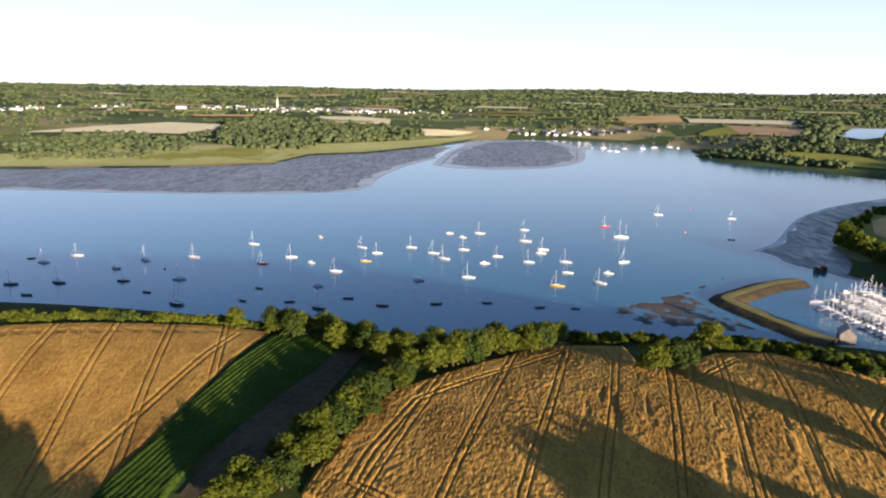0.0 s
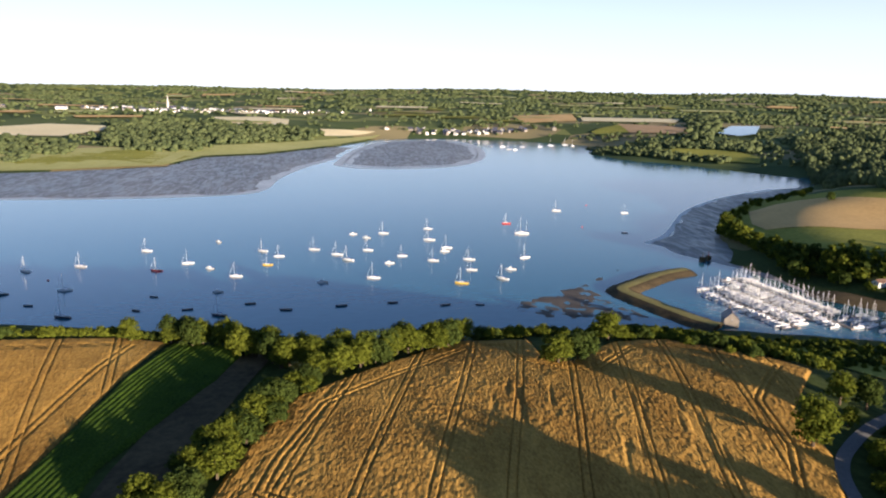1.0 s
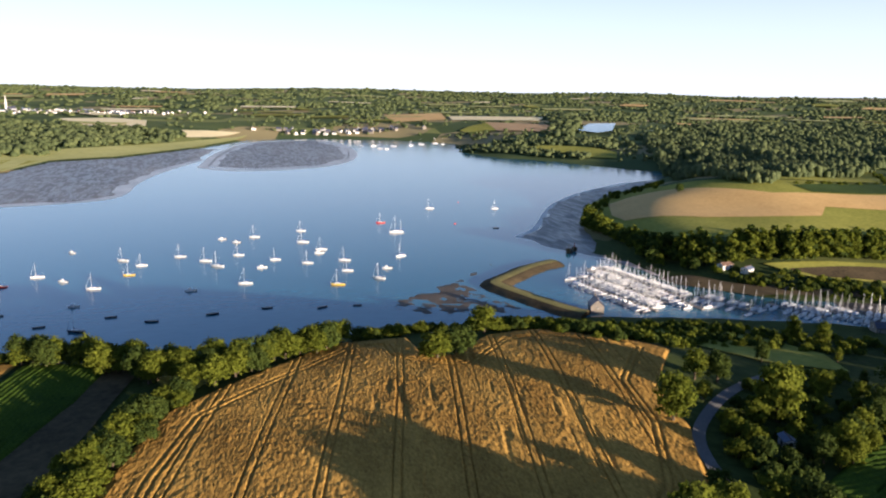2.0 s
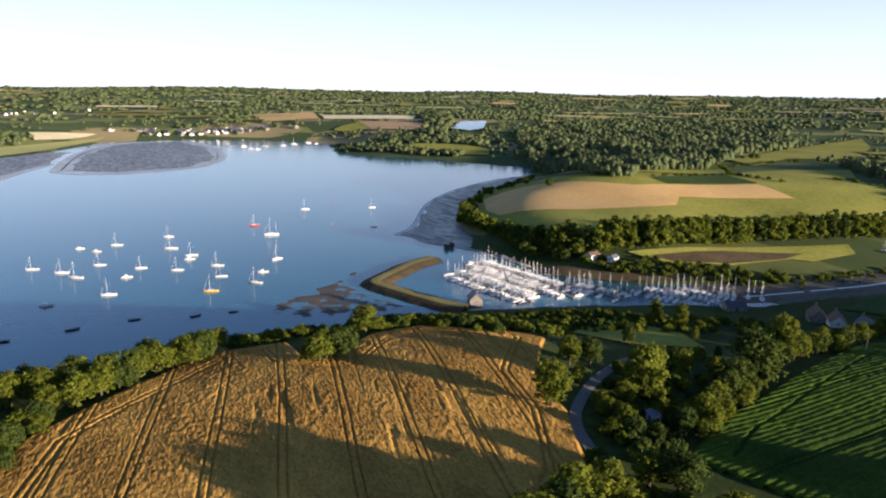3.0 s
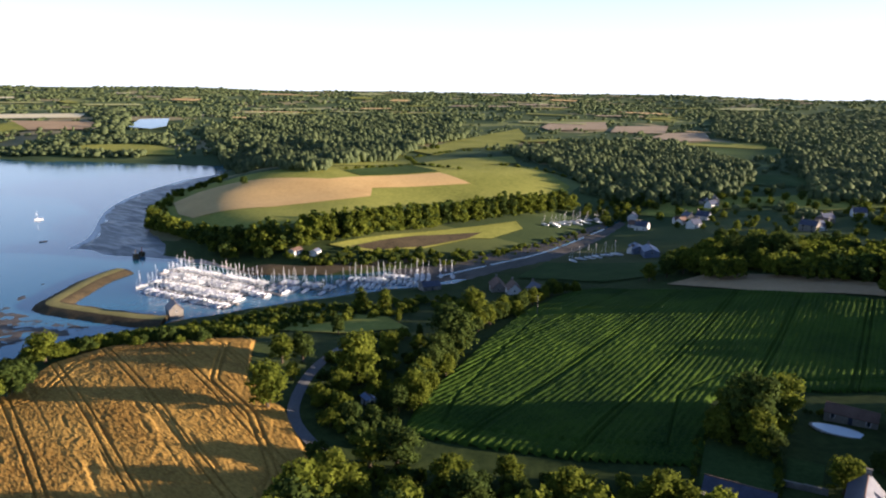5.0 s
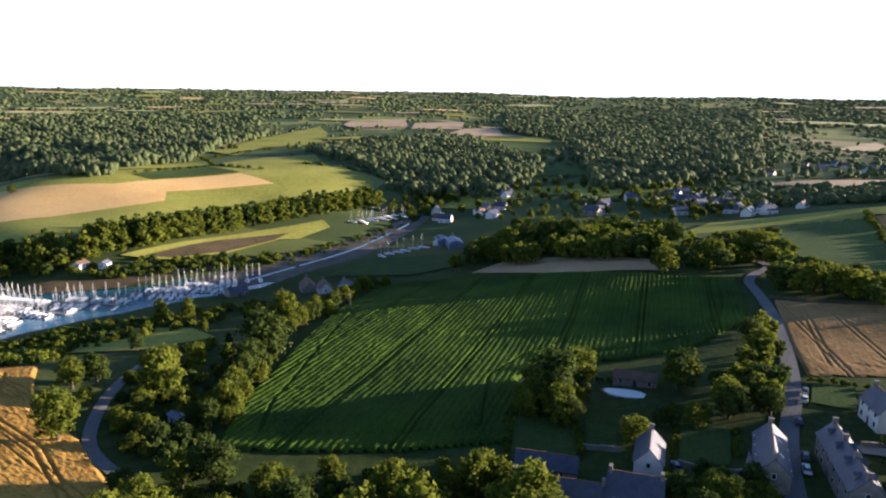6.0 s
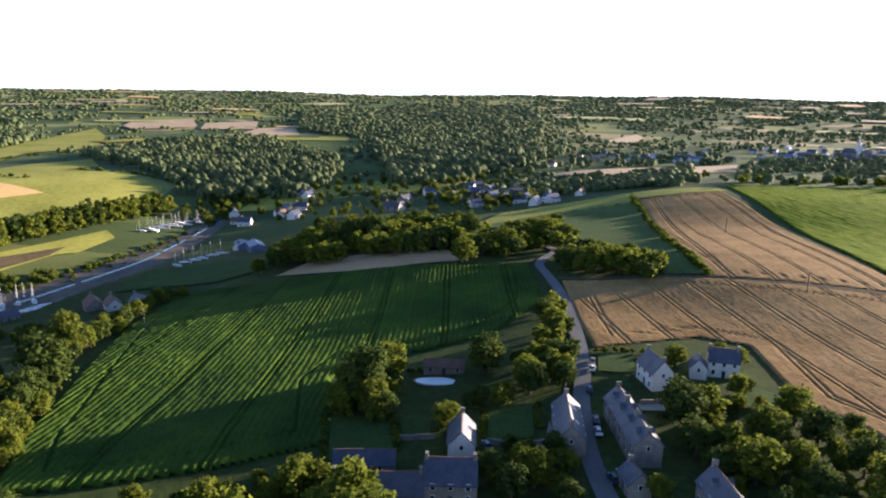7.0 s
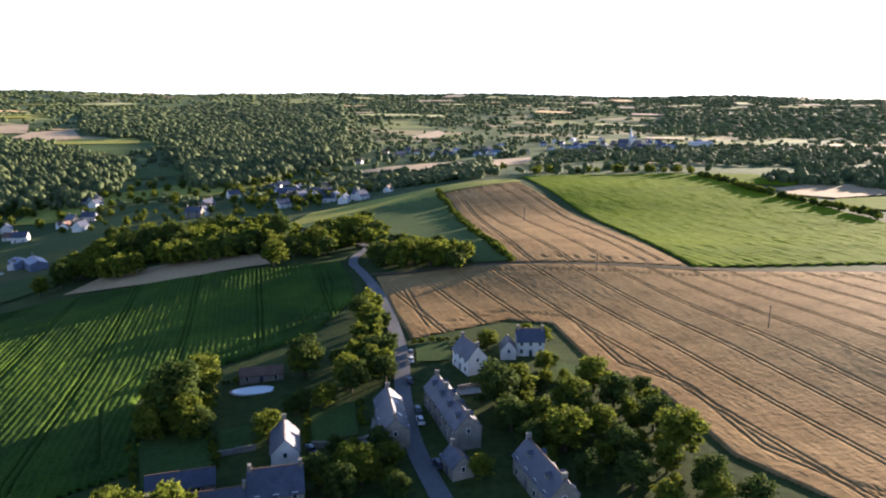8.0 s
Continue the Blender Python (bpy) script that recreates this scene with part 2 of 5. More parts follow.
def vnoise(x, y, seed=0):
    """Smooth value noise from 0 to 1 over arrays."""
    x, y = np.asarray(x, float), np.asarray(y, float)
    xi, yi = np.floor(x).astype(np.int64), np.floor(y).astype(np.int64)
    fx, fy = x - xi, y - yi
    fx, fy = fx * fx * (3 - 2 * fx), fy * fy * (3 - 2 * fy)

    def h(a, b):
        v = (a * 374761393 + b * 668265263 + seed * 974634721) & 0x7FFFFFFF
        v = ((v ^ (v >> 13)) * 1274126177) & 0x7FFFFFFF
        return ((v ^ (v >> 16)) & 0xFFFF) / 65535.0
    top = h(xi, yi) * (1 - fx) + h(xi + 1, yi) * fx
    low = h(xi, yi + 1) * (1 - fx) + h(xi + 1, yi + 1) * fx
    return top * (1 - fy) + low * fy


def mesh_from(name, verts, faces, mat, smooth=False):
    me = bpy.data.meshes.new(name)
    me.from_pydata(verts, [], faces)
    me.materials.append(mat)
    if smooth:
        me.shade_smooth()
    me.update()
    return me


def part(name, bm, mat, parent=None, label=""):
    """Links a bmesh as one mesh object, under a thing or a part."""
    me = bpy.data.meshes.new(name)
    bm.normal_update()
    bm.to_mesh(me)
    bm.free()
    me.materials.append(mat)
    ob = new(name, me)
    ob.parent = parent
    return tagged(ob, label)


def box(bm, x0, x1, y0, y1, z0, z1, taper=0.0):
    """A box added to bm; taper draws its top in."""
    v = [bm.verts.new((x, y, z0)) for x, y in ((x0, y0), (x1, y0), (x1, y1), (x0, y1))]
    w = [bm.verts.new((x, y, z1)) for x, y in ((x0 + taper, y0 + taper), (x1 - taper, y0 + taper), (x1 - taper, y1 - taper), (x0 + taper, y1 - taper))]
    bm.faces.new(v[::-1]), bm.faces.new(w)
    for i in range(4):
        j = (i + 1) % 4
        bm.faces.new((v[i], v[j], w[j], w[i]))


def rod(bm, a, b, r0, r1=None, sides=6):
    """A tapered round bar from a to b."""
    a, b = Vector(a), Vector(b)
    r1 = r0 if r1 is None else r1
    m = (b - a).to_track_quat("Z", "Y").to_matrix()
    rings = []
    for p, r in ((a, r0), (b, r1)):
        rings.append([bm.verts.new(p + m @ Vector((r * math.cos(k * math.tau / sides), r * math.sin(k * math.tau / sides), 0))) for k in range(sides)])
    bm.faces.new(rings[0][::-1]), bm.faces.new(rings[1])
    for k in range(sides):
        j = (k + 1) % sides
        bm.faces.new((rings[0][k], rings[0][j], rings[1][j], rings[1][k]))


def spawn(slot, m):
    """Sets a model out at m: itself the first time, then copies of it. slot: [model, whether it is out]."""
    if slot[1]:
        return copy_thing(slot[0], m @ Matrix.Diagonal((*[1 / c for c in slot[0].scale], 1)))
    slot[1] = True
    slot[0].matrix_basis = m
    return slot[0]


def thing(name, label, category, group=""):
    return tagged(new(name), label, category, group)


# ---- the land ----
def build_ground():
    az = np.radians(np.concatenate([np.arange(-44, 146, 0.5), np.arange(146, 316, 5.0)]))
    rad = 12.0 * (4990 / 12.0) ** np.linspace(0, 1, 240)
    a, r = np.meshgrid(az, rad)
    x, y = r * np.sin(a), r * np.cos(a)
    z = height(x, y)
    n, k = len(az), len(rad)
    verts = np.stack([x, y, z], -1).reshape(-1, 3).tolist()
    idx = np.arange(n * k).reshape(k, n)
    nxt = np.roll(idx, -1, 1)
    faces = np.stack([idx[:-1], nxt[:-1], nxt[1:], idx[1:]], -1).reshape(-1, 4)[:, ::-1].tolist()
    c = len(verts)
    verts.append((0, 0, ground(0, 0)))
    faces += [(c, int(nxt[0, i]), int(idx[0, i])) for i in range(n)]
    ob = new("ground", mesh_from("ground", verts, faces, M_GROUND, True))
    tagged(ob, "rolling green farmland of rough grass and scrub", "ground", kind="structure")


build_ground()
bm = bmesh.new()
bm.faces.new([bm.verts.new(p) for p in ((-1600, 150, 0), (720, 150, 0), (720, 1750, 0), (-1600, 1750, 0))])
tagged(part("water", bm, M_WATER), "calm blue tidal estuary water with faint ripples", "water", kind="structure")


def drape(name, outline, mat, label, category="field", step=None, lift=0.25, kind="structure", relief=0.0, base=None, grain=1.0):
    """A sheet laid over the ground within an outline."""
    pts = np.array(outline, float)
    size = np.ptp(pts, 0)
    if relief:
        # a ragged waterline
        gap = max(3.0, max(size) / 70)
        fine = []
        for a, b in zip(pts, np.roll(pts, -1, 0)):
            k = max(1, int(np.linalg.norm(b - a) / gap))
            fine += [a + (b - a) * i / k for i in range(k)]
        pts = np.array(fine)
        side = np.roll(pts, -1, 0) - np.roll(pts, 1, 0)
        side = np.stack([side[:, 1], -side[:, 0]], 1) / (np.linalg.norm(side, axis=1)[:, None] + 1e-9)
        pts = pts + side * ((vnoise(pts[:, 0] / gap / 2.2, pts[:, 1] / gap / 2.2, 5) - 0.5) * gap * 1.5)[:, None]
        outline = pts.tolist()
    step = step or max(2.5, max(size) / 36)
    bm = bmesh.new()
    bm.faces.new([bm.verts.new((x, y, 0)) for x, y in outline])
    bmesh.ops.triangulate(bm, faces=bm.faces[:])
    for axis in (0, 1):
        no = Vector((1, 0, 0)) if axis == 0 else Vector((0, 1, 0))
        for c in np.arange(pts[:, axis].min() + step, pts[:, axis].max(), step):
            bmesh.ops.bisect_plane(bm, geom=bm.verts[:] + bm.edges[:] + bm.faces[:], plane_co=no * float(c), plane_no=no)
    co = np.array([v.co[:2] for v in bm.verts])
    far = np.hypot(co[:, 0], co[:, 1])
    z = (height(co[:, 0], co[:, 1]) if base is None else np.full(len(co), base)) + lift + far * 0.0011
    if relief:
        inset = np.clip(-sdist(co[:, 0], co[:, 1], pts) / 14, 0, 1)
        z = (0 if base is None else base) - 0.1 + relief * inset * (0.5 + (vnoise(co[:, 0] / 11 / grain, co[:, 1] / 19 / grain, 3) * 0.6 + vnoise((co[:, 0] / 4 + co[:, 1] / 7) / grain, co[:, 1] / 5 / grain, 6) * 0.5))
    for v, h in zip(bm.verts, z):
        v.co.z = h
    for f in bm.faces:
        f.smooth = True
        if f.normal.z < 0:
            f.normal_flip()
    bmesh.ops.recalc_face_normals(bm, faces=bm.faces[:])
    if sum(f.normal.z for f in bm.faces) < 0:
        bmesh.ops.reverse_faces(bm, faces=bm.faces[:])
    return tagged(part(name, bm, mat), label, category, kind=kind)


def crop(name, outline, az, across, along, tall, mat, label, tram=0.0, offset=0.0, rows=0.0, lodged=0.0, seed=1, rough=0.4, clump=0.5, rut=0.3, sway=0.8, furrow=0.45, rims=(0.95,)):
    """A standing crop over the ground; wheel tracks every tram metres, plant rows every rows metres along the heading az."""
    pts = np.array(outline, float)
    a = radians(az)
    va, vc = np.array((math.sin(a), math.cos(a))), np.array((math.cos(a), -math.sin(a)))
    u, v = pts @ vc, pts @ va
    us, vs = np.arange(u.min() - 1, u.max() + 1, across), np.arange(v.min() - 1, v.max() + 1, along)
    uu, vv = np.meshgrid(us, vs)
    bend = (vnoise(vv / 45 + 7, uu / 300, seed) - 0.5) * sway
    jit = np.random.default_rng(seed)
    x = uu * vc[0] + vv * va[0] + jit.normal(0, 0.03, uu.shape)
    y = uu * vc[1] + vv * va[1] + jit.normal(0, 0.03, uu.shape)
    d = sdist(x, y, pts)
    top = tall * (0.7 + clump * vnoise(uu / 0.9, vv / 1.4, seed + 1) * vnoise(uu / 5, vv / 9, seed + 2) * 2)
    top += tall * rough * (jit.random(uu.shape) - 0.5)
    if lodged:
        patch = vnoise((uu + bend) / 1.3, vv / 13, seed + 3) * 0.8 + vnoise(uu / 22, vv / 34, seed + 4) * 0.45
        top *= 1 - lodged * np.clip((patch - 0.9) * 9, 0, 1)
    if rows:
        ph = (uu + bend * 0.3) / rows
        top *= 1 - furrow + furrow * np.abs(np.cos(math.pi * ph)) * (0.7 + 0.6 * vnoise(uu / 0.8, vv / 9.0, seed + 5))
    if tram:
        m = (uu + bend + offset) % tram
        for c in (1.2, 3.1):
            top *= np.clip(np.abs(m - c) / rut - 0.3, 0.05, 1)
        edge = np.abs(d + 9)
        for c in rims:
            top *= np.clip(np.abs(edge - c) / 0.35 - 0.25, 0.12, 1)
    top *= np.clip(-d / 1.0, 0, 1)
    z = height(x, y) + 0.12 + top
    keep = d < 0.25
    idx = np.arange(x.size).reshape(x.shape)
    quad = np.stack([idx[:-1, :-1], idx[:-1, 1:], idx[1:, 1:], idx[1:, :-1]], -1).reshape(-1, 4)
    quad = quad[keep.ravel()[quad].all(1)]
    used, inv = np.unique(quad, return_inverse=True)
    verts = np.stack([x, y, z], -1).reshape(-1, 3)[used].tolist()
    quad = inv.reshape(-1, 4)[:, ::-1]
    ob = new(name, mesh_from(name, verts, quad.tolist(), mat, True))
    if ob.data.polygons[0].normal.z < 0:
        ob.data.flip_normals()
    return tagged(ob, label, "field", kind="structure")


def ribbon(name, line, width, mat, label, category="road", lift=0.35, top=None, kind="structure", crown=0.0):
    """A strip of even width along a line, smoothed, over the ground."""
    p = np.array(line, float)
    for _ in range(3):
        q = np.concatenate([p[:1], np.stack([p[:-1] * 0.75 + p[1:] * 0.25, p[:-1] * 0.25 + p[1:] * 0.75], 1).reshape(-1, 2), p[-1:]])
        p = q
    t = np.gradient(p, axis=0)
    t /= np.linalg.norm(t, axis=1)[:, None] + 1e-9
    nrm = np.stack([-t[:, 1], t[:, 0]], 1)
    verts, faces = [], []
    cols = (-0.5, -0.25, 0.0, 0.25, 0.5)
    for (x, y), n_ in zip(p, nrm):
        for s in cols:
            px, py = x + n_[0] * s * width, y + n_[1] * s * width
            base = ground(px, py) + lift if top is None else top
            verts.append((px, py, base + crown * (1 - (2 * s) ** 2)))
    k = len(cols)
    for i in range(len(p) - 1):
        for j in range(k - 1):
            faces.append((i * k + j, (i + 1) * k + j, (i + 1) * k + j + 1, i * k + j + 1))
    ob = new(name, mesh_from(name, verts, faces, mat, True))
    if ob.data.polygons[0].normal.z < 0:
        ob.data.flip_normals()
    return tagged(ob, label, category, kind=kind)


# ---- fields ----
FIELDS = {
    "wheat_west": [(-172, 187), (-134, 203), (-106, 215), (-73, 228), (-57, 224), (-61, 194), (-65, 157), (-69, 125), (-71, 108), (-105, 107)],
    "margin_west": [(-39, 218), (-22, 211), (-30, 171), (-37, 145), (-38, 125), (-52, 125), (-50, 143), (-45, 169)],
    "maize_west": [(-55, 222), (-30, 219), (-36, 188), (-46, 160), (-53, 143), (-54, 125), (-55, 112), (-70, 109), (-69, 125), (-65, 156), (-60, 193)],
    "wheat_main": [(-28, 126), (-24, 145), (-14, 174), (-5, 183), (17, 204), (38, 228), (62, 227), (61, 206), (70, 199), (88, 216), (108, 219), (123, 207), (147, 193), (119, 161), (114, 139), (105, 122), (97, 108), (74, 90), (8, 100)],
    "maize": [(323, 165), (343, 158), (344, 119), (340, 13), (348, -11), (303, -15), (280, -14), (242, 3), (224, 28), (221, 48), (198, 52), (156, 41), (140, 66), (132, 86), (127, 102), (126, 108), (153, 121), (211, 138), (271, 156)],
    "stubble": [(358, 123), (393, 110), (376, 31), (349, 23), (339, 67)],
    "dark_patch": [(360, 217), (417, 227), (431, 154), (387, 135), (360, 159)],
    "barley_head": [(376, 611), (405, 614), (486, 513), (605, 465), (592, 414), (501, 467), (479, 449), (381, 471), (329, 507), (339, 544)],
    "meadow_head": [(381, 649), (452, 710), (444, 618), (512, 559), (670, 523), (742, 430), (675, 344), (598, 322), (482, 372), (371, 389), (320, 429), (311, 470), (319, 523)],
    "green_head": [(523, 528), (634, 534), (611, 469), (522, 502)],
    "light_head": [(697, 722), (803, 680), (651, 543), (531, 559)],
    "light_head2": [(861, 717), (1133, 824), (1315, 879), (1526, 927), (1334, 791), (1069, 652), (954, 688), (815, 633)],
    "head_mid": [(647, 535), (790, 565), (873, 539), (767, 466), (661, 481)],
    "quarry": [(343, 341), (402, 331), (459, 309), (434, 305), (386, 311), (354, 326)],
    "grass_creek": [(334, 353), (458, 328), (517, 313), (500, 296), (451, 295), (439, 304), (386, 309), (352, 324), (340, 338)],
    "pasture": [(471, 23), (518, -33), (540, -98), (307, -87), (312, -71), (367, -72), (403, -45), (441, -31)],
    "wheat_strip": [(543, -99), (565, -165), (284, -165), (304, -87)],
    "beet": [(604, -178), (616, -332), (592, -352), (383, -355), (285, -376), (261, -346), (282, -265), (283, -167)],
    "wheat_east": [(314, -26), (307, -71), (278, -164), (267, -251), (248, -330), (88, -130), (111, -103), (133, -92), (168, -92), (186, -81), (228, -81), (235, -67), (223, -30), (252, -28)],
    "small_green": [(604, -354), (598, -402), (548, -423), (525, -390), (539, -363), (563, -352)],
    "brown_far": [(488, -359), (514, -367), (535, -419), (526, -483), (481, -442), (469, -389)],
    "green_far": [(448, -367), (465, -385), (472, -434), (413, -400), (429, -379)],
    "tan_far": [(778, -30), (824, -35), (890, -158), (938, -293), (858, -265), (787, -140), (762, -85)],
    "straw_town": [(1080, -700), (1038, -795), (958, -744), (969, -647)],
    "straw_east": [(1400, -180), (1671, -289), (1555, -288), (1352, -229)],
    "meadow_far": [(566, -43), (581, -94), (583, -165), (561, -169), (547, -106), (546, -97)],
    "green_valley": [(709, 184), (740, 171), (782, 139), (817, 38), (765, 39), (717, 121)],
    "valley_strip": [(816, 218), (901, 237), (933, 164), (840, 146)],
    "valley_meadow": [(743, 183), (785, 107), (807, 37), (761, 35), (702, 101), (704, 154), (672, 190), (635, 217), (637, 253), (674, 248), (721, 219)],
    "green_wood": [(1307, 446), (1449, 444), (1458, 305), (1228, 249), (1065, 266), (1107, 304), (1201, 384)],
    "tan_wood": [(1607, 908), (1765, 970), (1888, 860), (1643, 745), (1523, 836)],
    "tan_wood2": [(1575, 705), (1767, 777), (1889, 681), (1621, 591)],
    "tan_wood3": [(1499, 576), (1641, 591), (1718, 528), (1474, 442), (1394, 489)],
    "pasture2": [(471, 26), (512, -30), (534, -97), (552, -97), (566, -45), (538, 4)],
    "marsh": [(-791, 1001), (-658, 1046), (-506, 1183), (-253, 1312), (-100, 1450), (84, 1684), (55, 1594), (-30, 1412), (-145, 1243), (-231, 1197), (-259, 1058), (-387, 992), (-599, 949), (-730, 921)],
    "yellow_west": [(-813, 1349), (-750, 1534), (-647, 1677), (-523, 1663), (-491, 1585), (-529, 1426), (-695, 1420)],
    "yellow_west2": [(-353, 1965), (-234, 2013), (-145, 1925), (-136, 1762), (-259, 1749)],
    "sand_west": [(-57, 1694), (4, 1713), (72, 1711), (4, 1616), (-44, 1586)],
    "olive_west": [(-417, 1157), (-274, 1291), (-240, 1230), (-262, 1075), (-420, 1010), (-463, 1060)],
    "tan_town": [(688, 2040), (949, 1932), (848, 1754), (632, 1849)],
    "tan_town2": [(510, 2141), (730, 2247), (624, 1871), (460, 1806)],
    "brown_town": [(682, 1735), (807, 1613), (731, 1423), (631, 1522)],
    "green_town": [(565, 1592), (675, 1699), (631, 1528), (574, 1531)],
    "lake": [(792, 1439), (913, 1599), (989, 1598), (869, 1417), (810, 1380)],
    "pen_field": [(561, 1206), (593, 1213), (666, 1172), (680, 1089), (642, 1027), (614, 1060)],
    "mud_west": [(-730, 921), (-599, 949), (-387, 992), (-259, 1058), (-231, 1197), (-145, 1243), (-30, 1412), (15, 1392), (-16, 1202), (-72, 1037), (-96, 908), (-96, 818), (-117, 779), (-284, 753), (-489, 771), (-620, 779)],
    "mud_oval": [(3, 1095), (25, 1318), (90, 1553), (222, 1613), (255, 1435), (224, 1199), (168, 1086), (96, 1052), (37, 1052)],
    "mud_head": [(232, 510), (255, 530), (274, 557), (300, 600), (336, 655), (412, 732), (520, 800), (580, 822), (467, 715), (395, 650), (343, 585), (306, 505), (285, 452), (279, 407), (272, 357), (266, 406), (252, 445), (238, 475)],
    "mud_near": [(70, 352), (87, 376), (110, 390), (134, 406), (164, 433), (197, 462), (227, 469), (227, 457), (200, 437), (172, 412), (156, 392), (158, 363), (170, 337), (183, 318), (149, 318), (106, 323)],
    "dike": [(183.9, 312.9), (178.9, 319.4), (171.6, 338.6), (164.4, 360), (160, 373.8), (159.6, 381.3), (165.6, 386.8), (177.1, 395.7), (199.5, 413.6), (220.8, 422.1)],
    "road": [(125, -24), (133, -23), (150, -21), (167, -21), (184, -22), (205, -25), (239, -26), (286, -25), (325, -20), (343, -16), (361, -20), (376, -28), (390, -24), (394, -12)],
    "lane": [(99, 99), (104, 108), (106, 120), (112, 134), (123, 144), (140, 156), (165, 169)],
    "track": [(318, -24), (309, -71), (280, -165), (268, -252), (249, -332)],
    "shore_meadow": [(150, 262), (186, 270), (219, 230), (224, 200), (209, 175), (185, 191), (181, 221), (148, 214)],
}
WH = "ripe golden wheat with tractor wheel tracks"
crop("wheat_field", FIELDS["wheat_main"], 15.0, 0.25, 0.6, 0.85, M_WHEAT, "ripe golden wheat field with wheel tracks and flattened streaks", tram=15.6, offset=3.0, lodged=0.5, seed=3, rough=0.3, clump=0.2, rut=0.19)
crop("wheat_field", FIELDS["wheat_west"], -13.0, 0.3, 0.9, 0.6, M_WHEAT, "smooth golden wheat field with wheel tracks", tram=16.5, offset=6.0, seed=5, rough=0.22, clump=0.2, rut=0.24)
crop("maize_field", FIELDS["maize_west"], 12.0, 0.38, 0.9, 1.4, M_MAIZE, "dark green row crop beside golden wheat", rows=1.5, seed=7, rough=0.12, clump=0.1, furrow=0.35)
crop("maize_field", FIELDS["maize"], 85.5, 0.4, 1.0, 1.4, M_MAIZE, "dark green maize field in rows with tractor tracks", tram=27.0, offset=4.0, rows=2.0, seed=9, rough=0.16, clump=0.12, rut=0.4, furrow=0.27, rims=(0.0,))
crop("wheat_field", FIELDS["wheat_east"], 80.0, 0.34, 1.3, 0.5, M_WHEAT_E, "pale ripe wheat field with curving wheel tracks", tram=16.0, offset=2.0, seed=11, rough=0.18, clump=0.12, rut=0.3, sway=2.4)
crop("wheat_field", FIELDS["wheat_strip"], 89.0, 0.5, 2.0, 0.6, M_WHEAT_E, "narrow pale wheat field between hedge and green crop", tram=17.0, offset=2.0, seed=13, rough=0.2, clump=0.12, rut=0.22)
crop("green_crop_field", FIELDS["beet"], 75.0, 1.0, 2.4, 0.9, M_BEET, "bright green leafy crop on the rise", rows=5.5, furrow=0.16, seed=15, rough=0.3, clump=0.25)
for key, mat, label in (
        ("stubble", M_STUBBLE, "brown mown strip behind the maize"), ("dark_patch", M_LAWN, "dark green grass by the creek"),
        ("meadow_head", M_MEADOW, "olive meadow on the headland"), ("shore_meadow", M_MEADOW, "light green meadow above the marina"), ("light_head", M_MEADOW, "light green pasture"),
        ("light_head2", M_MEADOW, "light green pasture between woods"), ("grass_creek", M_MEADOW, "rough yellow-green grass by the creek"),
        ("pasture", M_PASTURE, "green pasture behind the hedge"), ("small_green", M_BEET, "bright green crop strip"),
        ("brown_far", M_STUBBLE, "brown stubble field"), ("tan_far", M_TAN, "tan field before the town"),
        ("meadow_far", M_MEADOW, "olive meadow strip"), ("green_valley", M_MEADOW, "green valley meadow"),
        ("green_wood", M_PASTURE, "green clearing among woods"), ("tan_wood", M_TAN, "straw field among woods"),
        ("tan_wood2", M_TAN, "straw field among woods"), ("pasture2", M_MEADOW, "pale pasture by the village"),
        ("marsh", M_MARSH, "yellow-green salt marsh along the shore"), ("yellow_west", M_STRAW, "pale yellow stubble field"),
        ("yellow_west2", M_STRAW, "pale yellow stubble field"), ("sand_west", M_STRAW, "pale sandy field by the marsh"),
        ("olive_west", M_MEADOW, "olive meadow"), ("tan_town", M_STRAW, "tan field above the harbour village"),
        ("pen_field", M_MEADOW, "green field on the low point"),
        ("head_mid", M_MEADOW, "light green pasture between hedges"), ("valley_meadow", M_MEADOW, "light green meadow between village gardens"), ("valley_strip", M_PASTURE, "green strip among valley woods"),
        ("tan_wood3", M_TAN, "straw field among woods"), ("tan_town2", M_BARLEY, "tan field above the harbour village"),
        ("brown_town", M_STUBBLE, "brown field above the harbour village"), ("green_town", M_MEADOW, "green meadow beside the harbour village"),
        ("green_far", M_BEET, "bright green crop strip behind the hedge"), ("straw_town", M_TAN, "pale straw field by the town"),
        ("straw_east", M_TAN, "pale straw field among far woods")):
    drape("field", FIELDS[key], mat, label)
drape("field", FIELDS["barley_head"], M_BARLEY, "ripe orange barley on the headland", lift=0.7)
drape("field", FIELDS["green_head"], M_LAWN, "dark green crop strip on the headland", lift=0.7)
# dark brown sheet laid where the hedge's shade covers the margin
drape("margin_shade", FIELDS["margin_west"], M_BANK, "field margin beside the hedge, dark brown for the hedge's shade", "ground", lift=0.2)
drape("quarry_floor", FIELDS["quarry"], M_BANK, "bare brown settling pond floor", "ground", lift=0.6)
drape("lake", FIELDS["lake"], M_LAKE, "distant blue lake among woods", "water", lift=3.0)
drape("mudflat", FIELDS["mud_west"], M_MUD, "grey wet tidal mudflat cut by runnels", "mud", step=12, relief=0.8)
drape("mudflat", FIELDS["mud_oval"], M_MUD, "grey oval mud bank in the bay", "mud", step=14, relief=0.45)
drape("mudflat", FIELDS["mud_head"], M_MUD, "grey wet mud below the headland", "mud", step=5, relief=0.9)
drape("mudflat", FIELDS["mud_near"], M_CREEK, "dark wet mud beside the dike, half under water", "mud", step=1.6, relief=0.42, base=-0.33, grain=0.5)
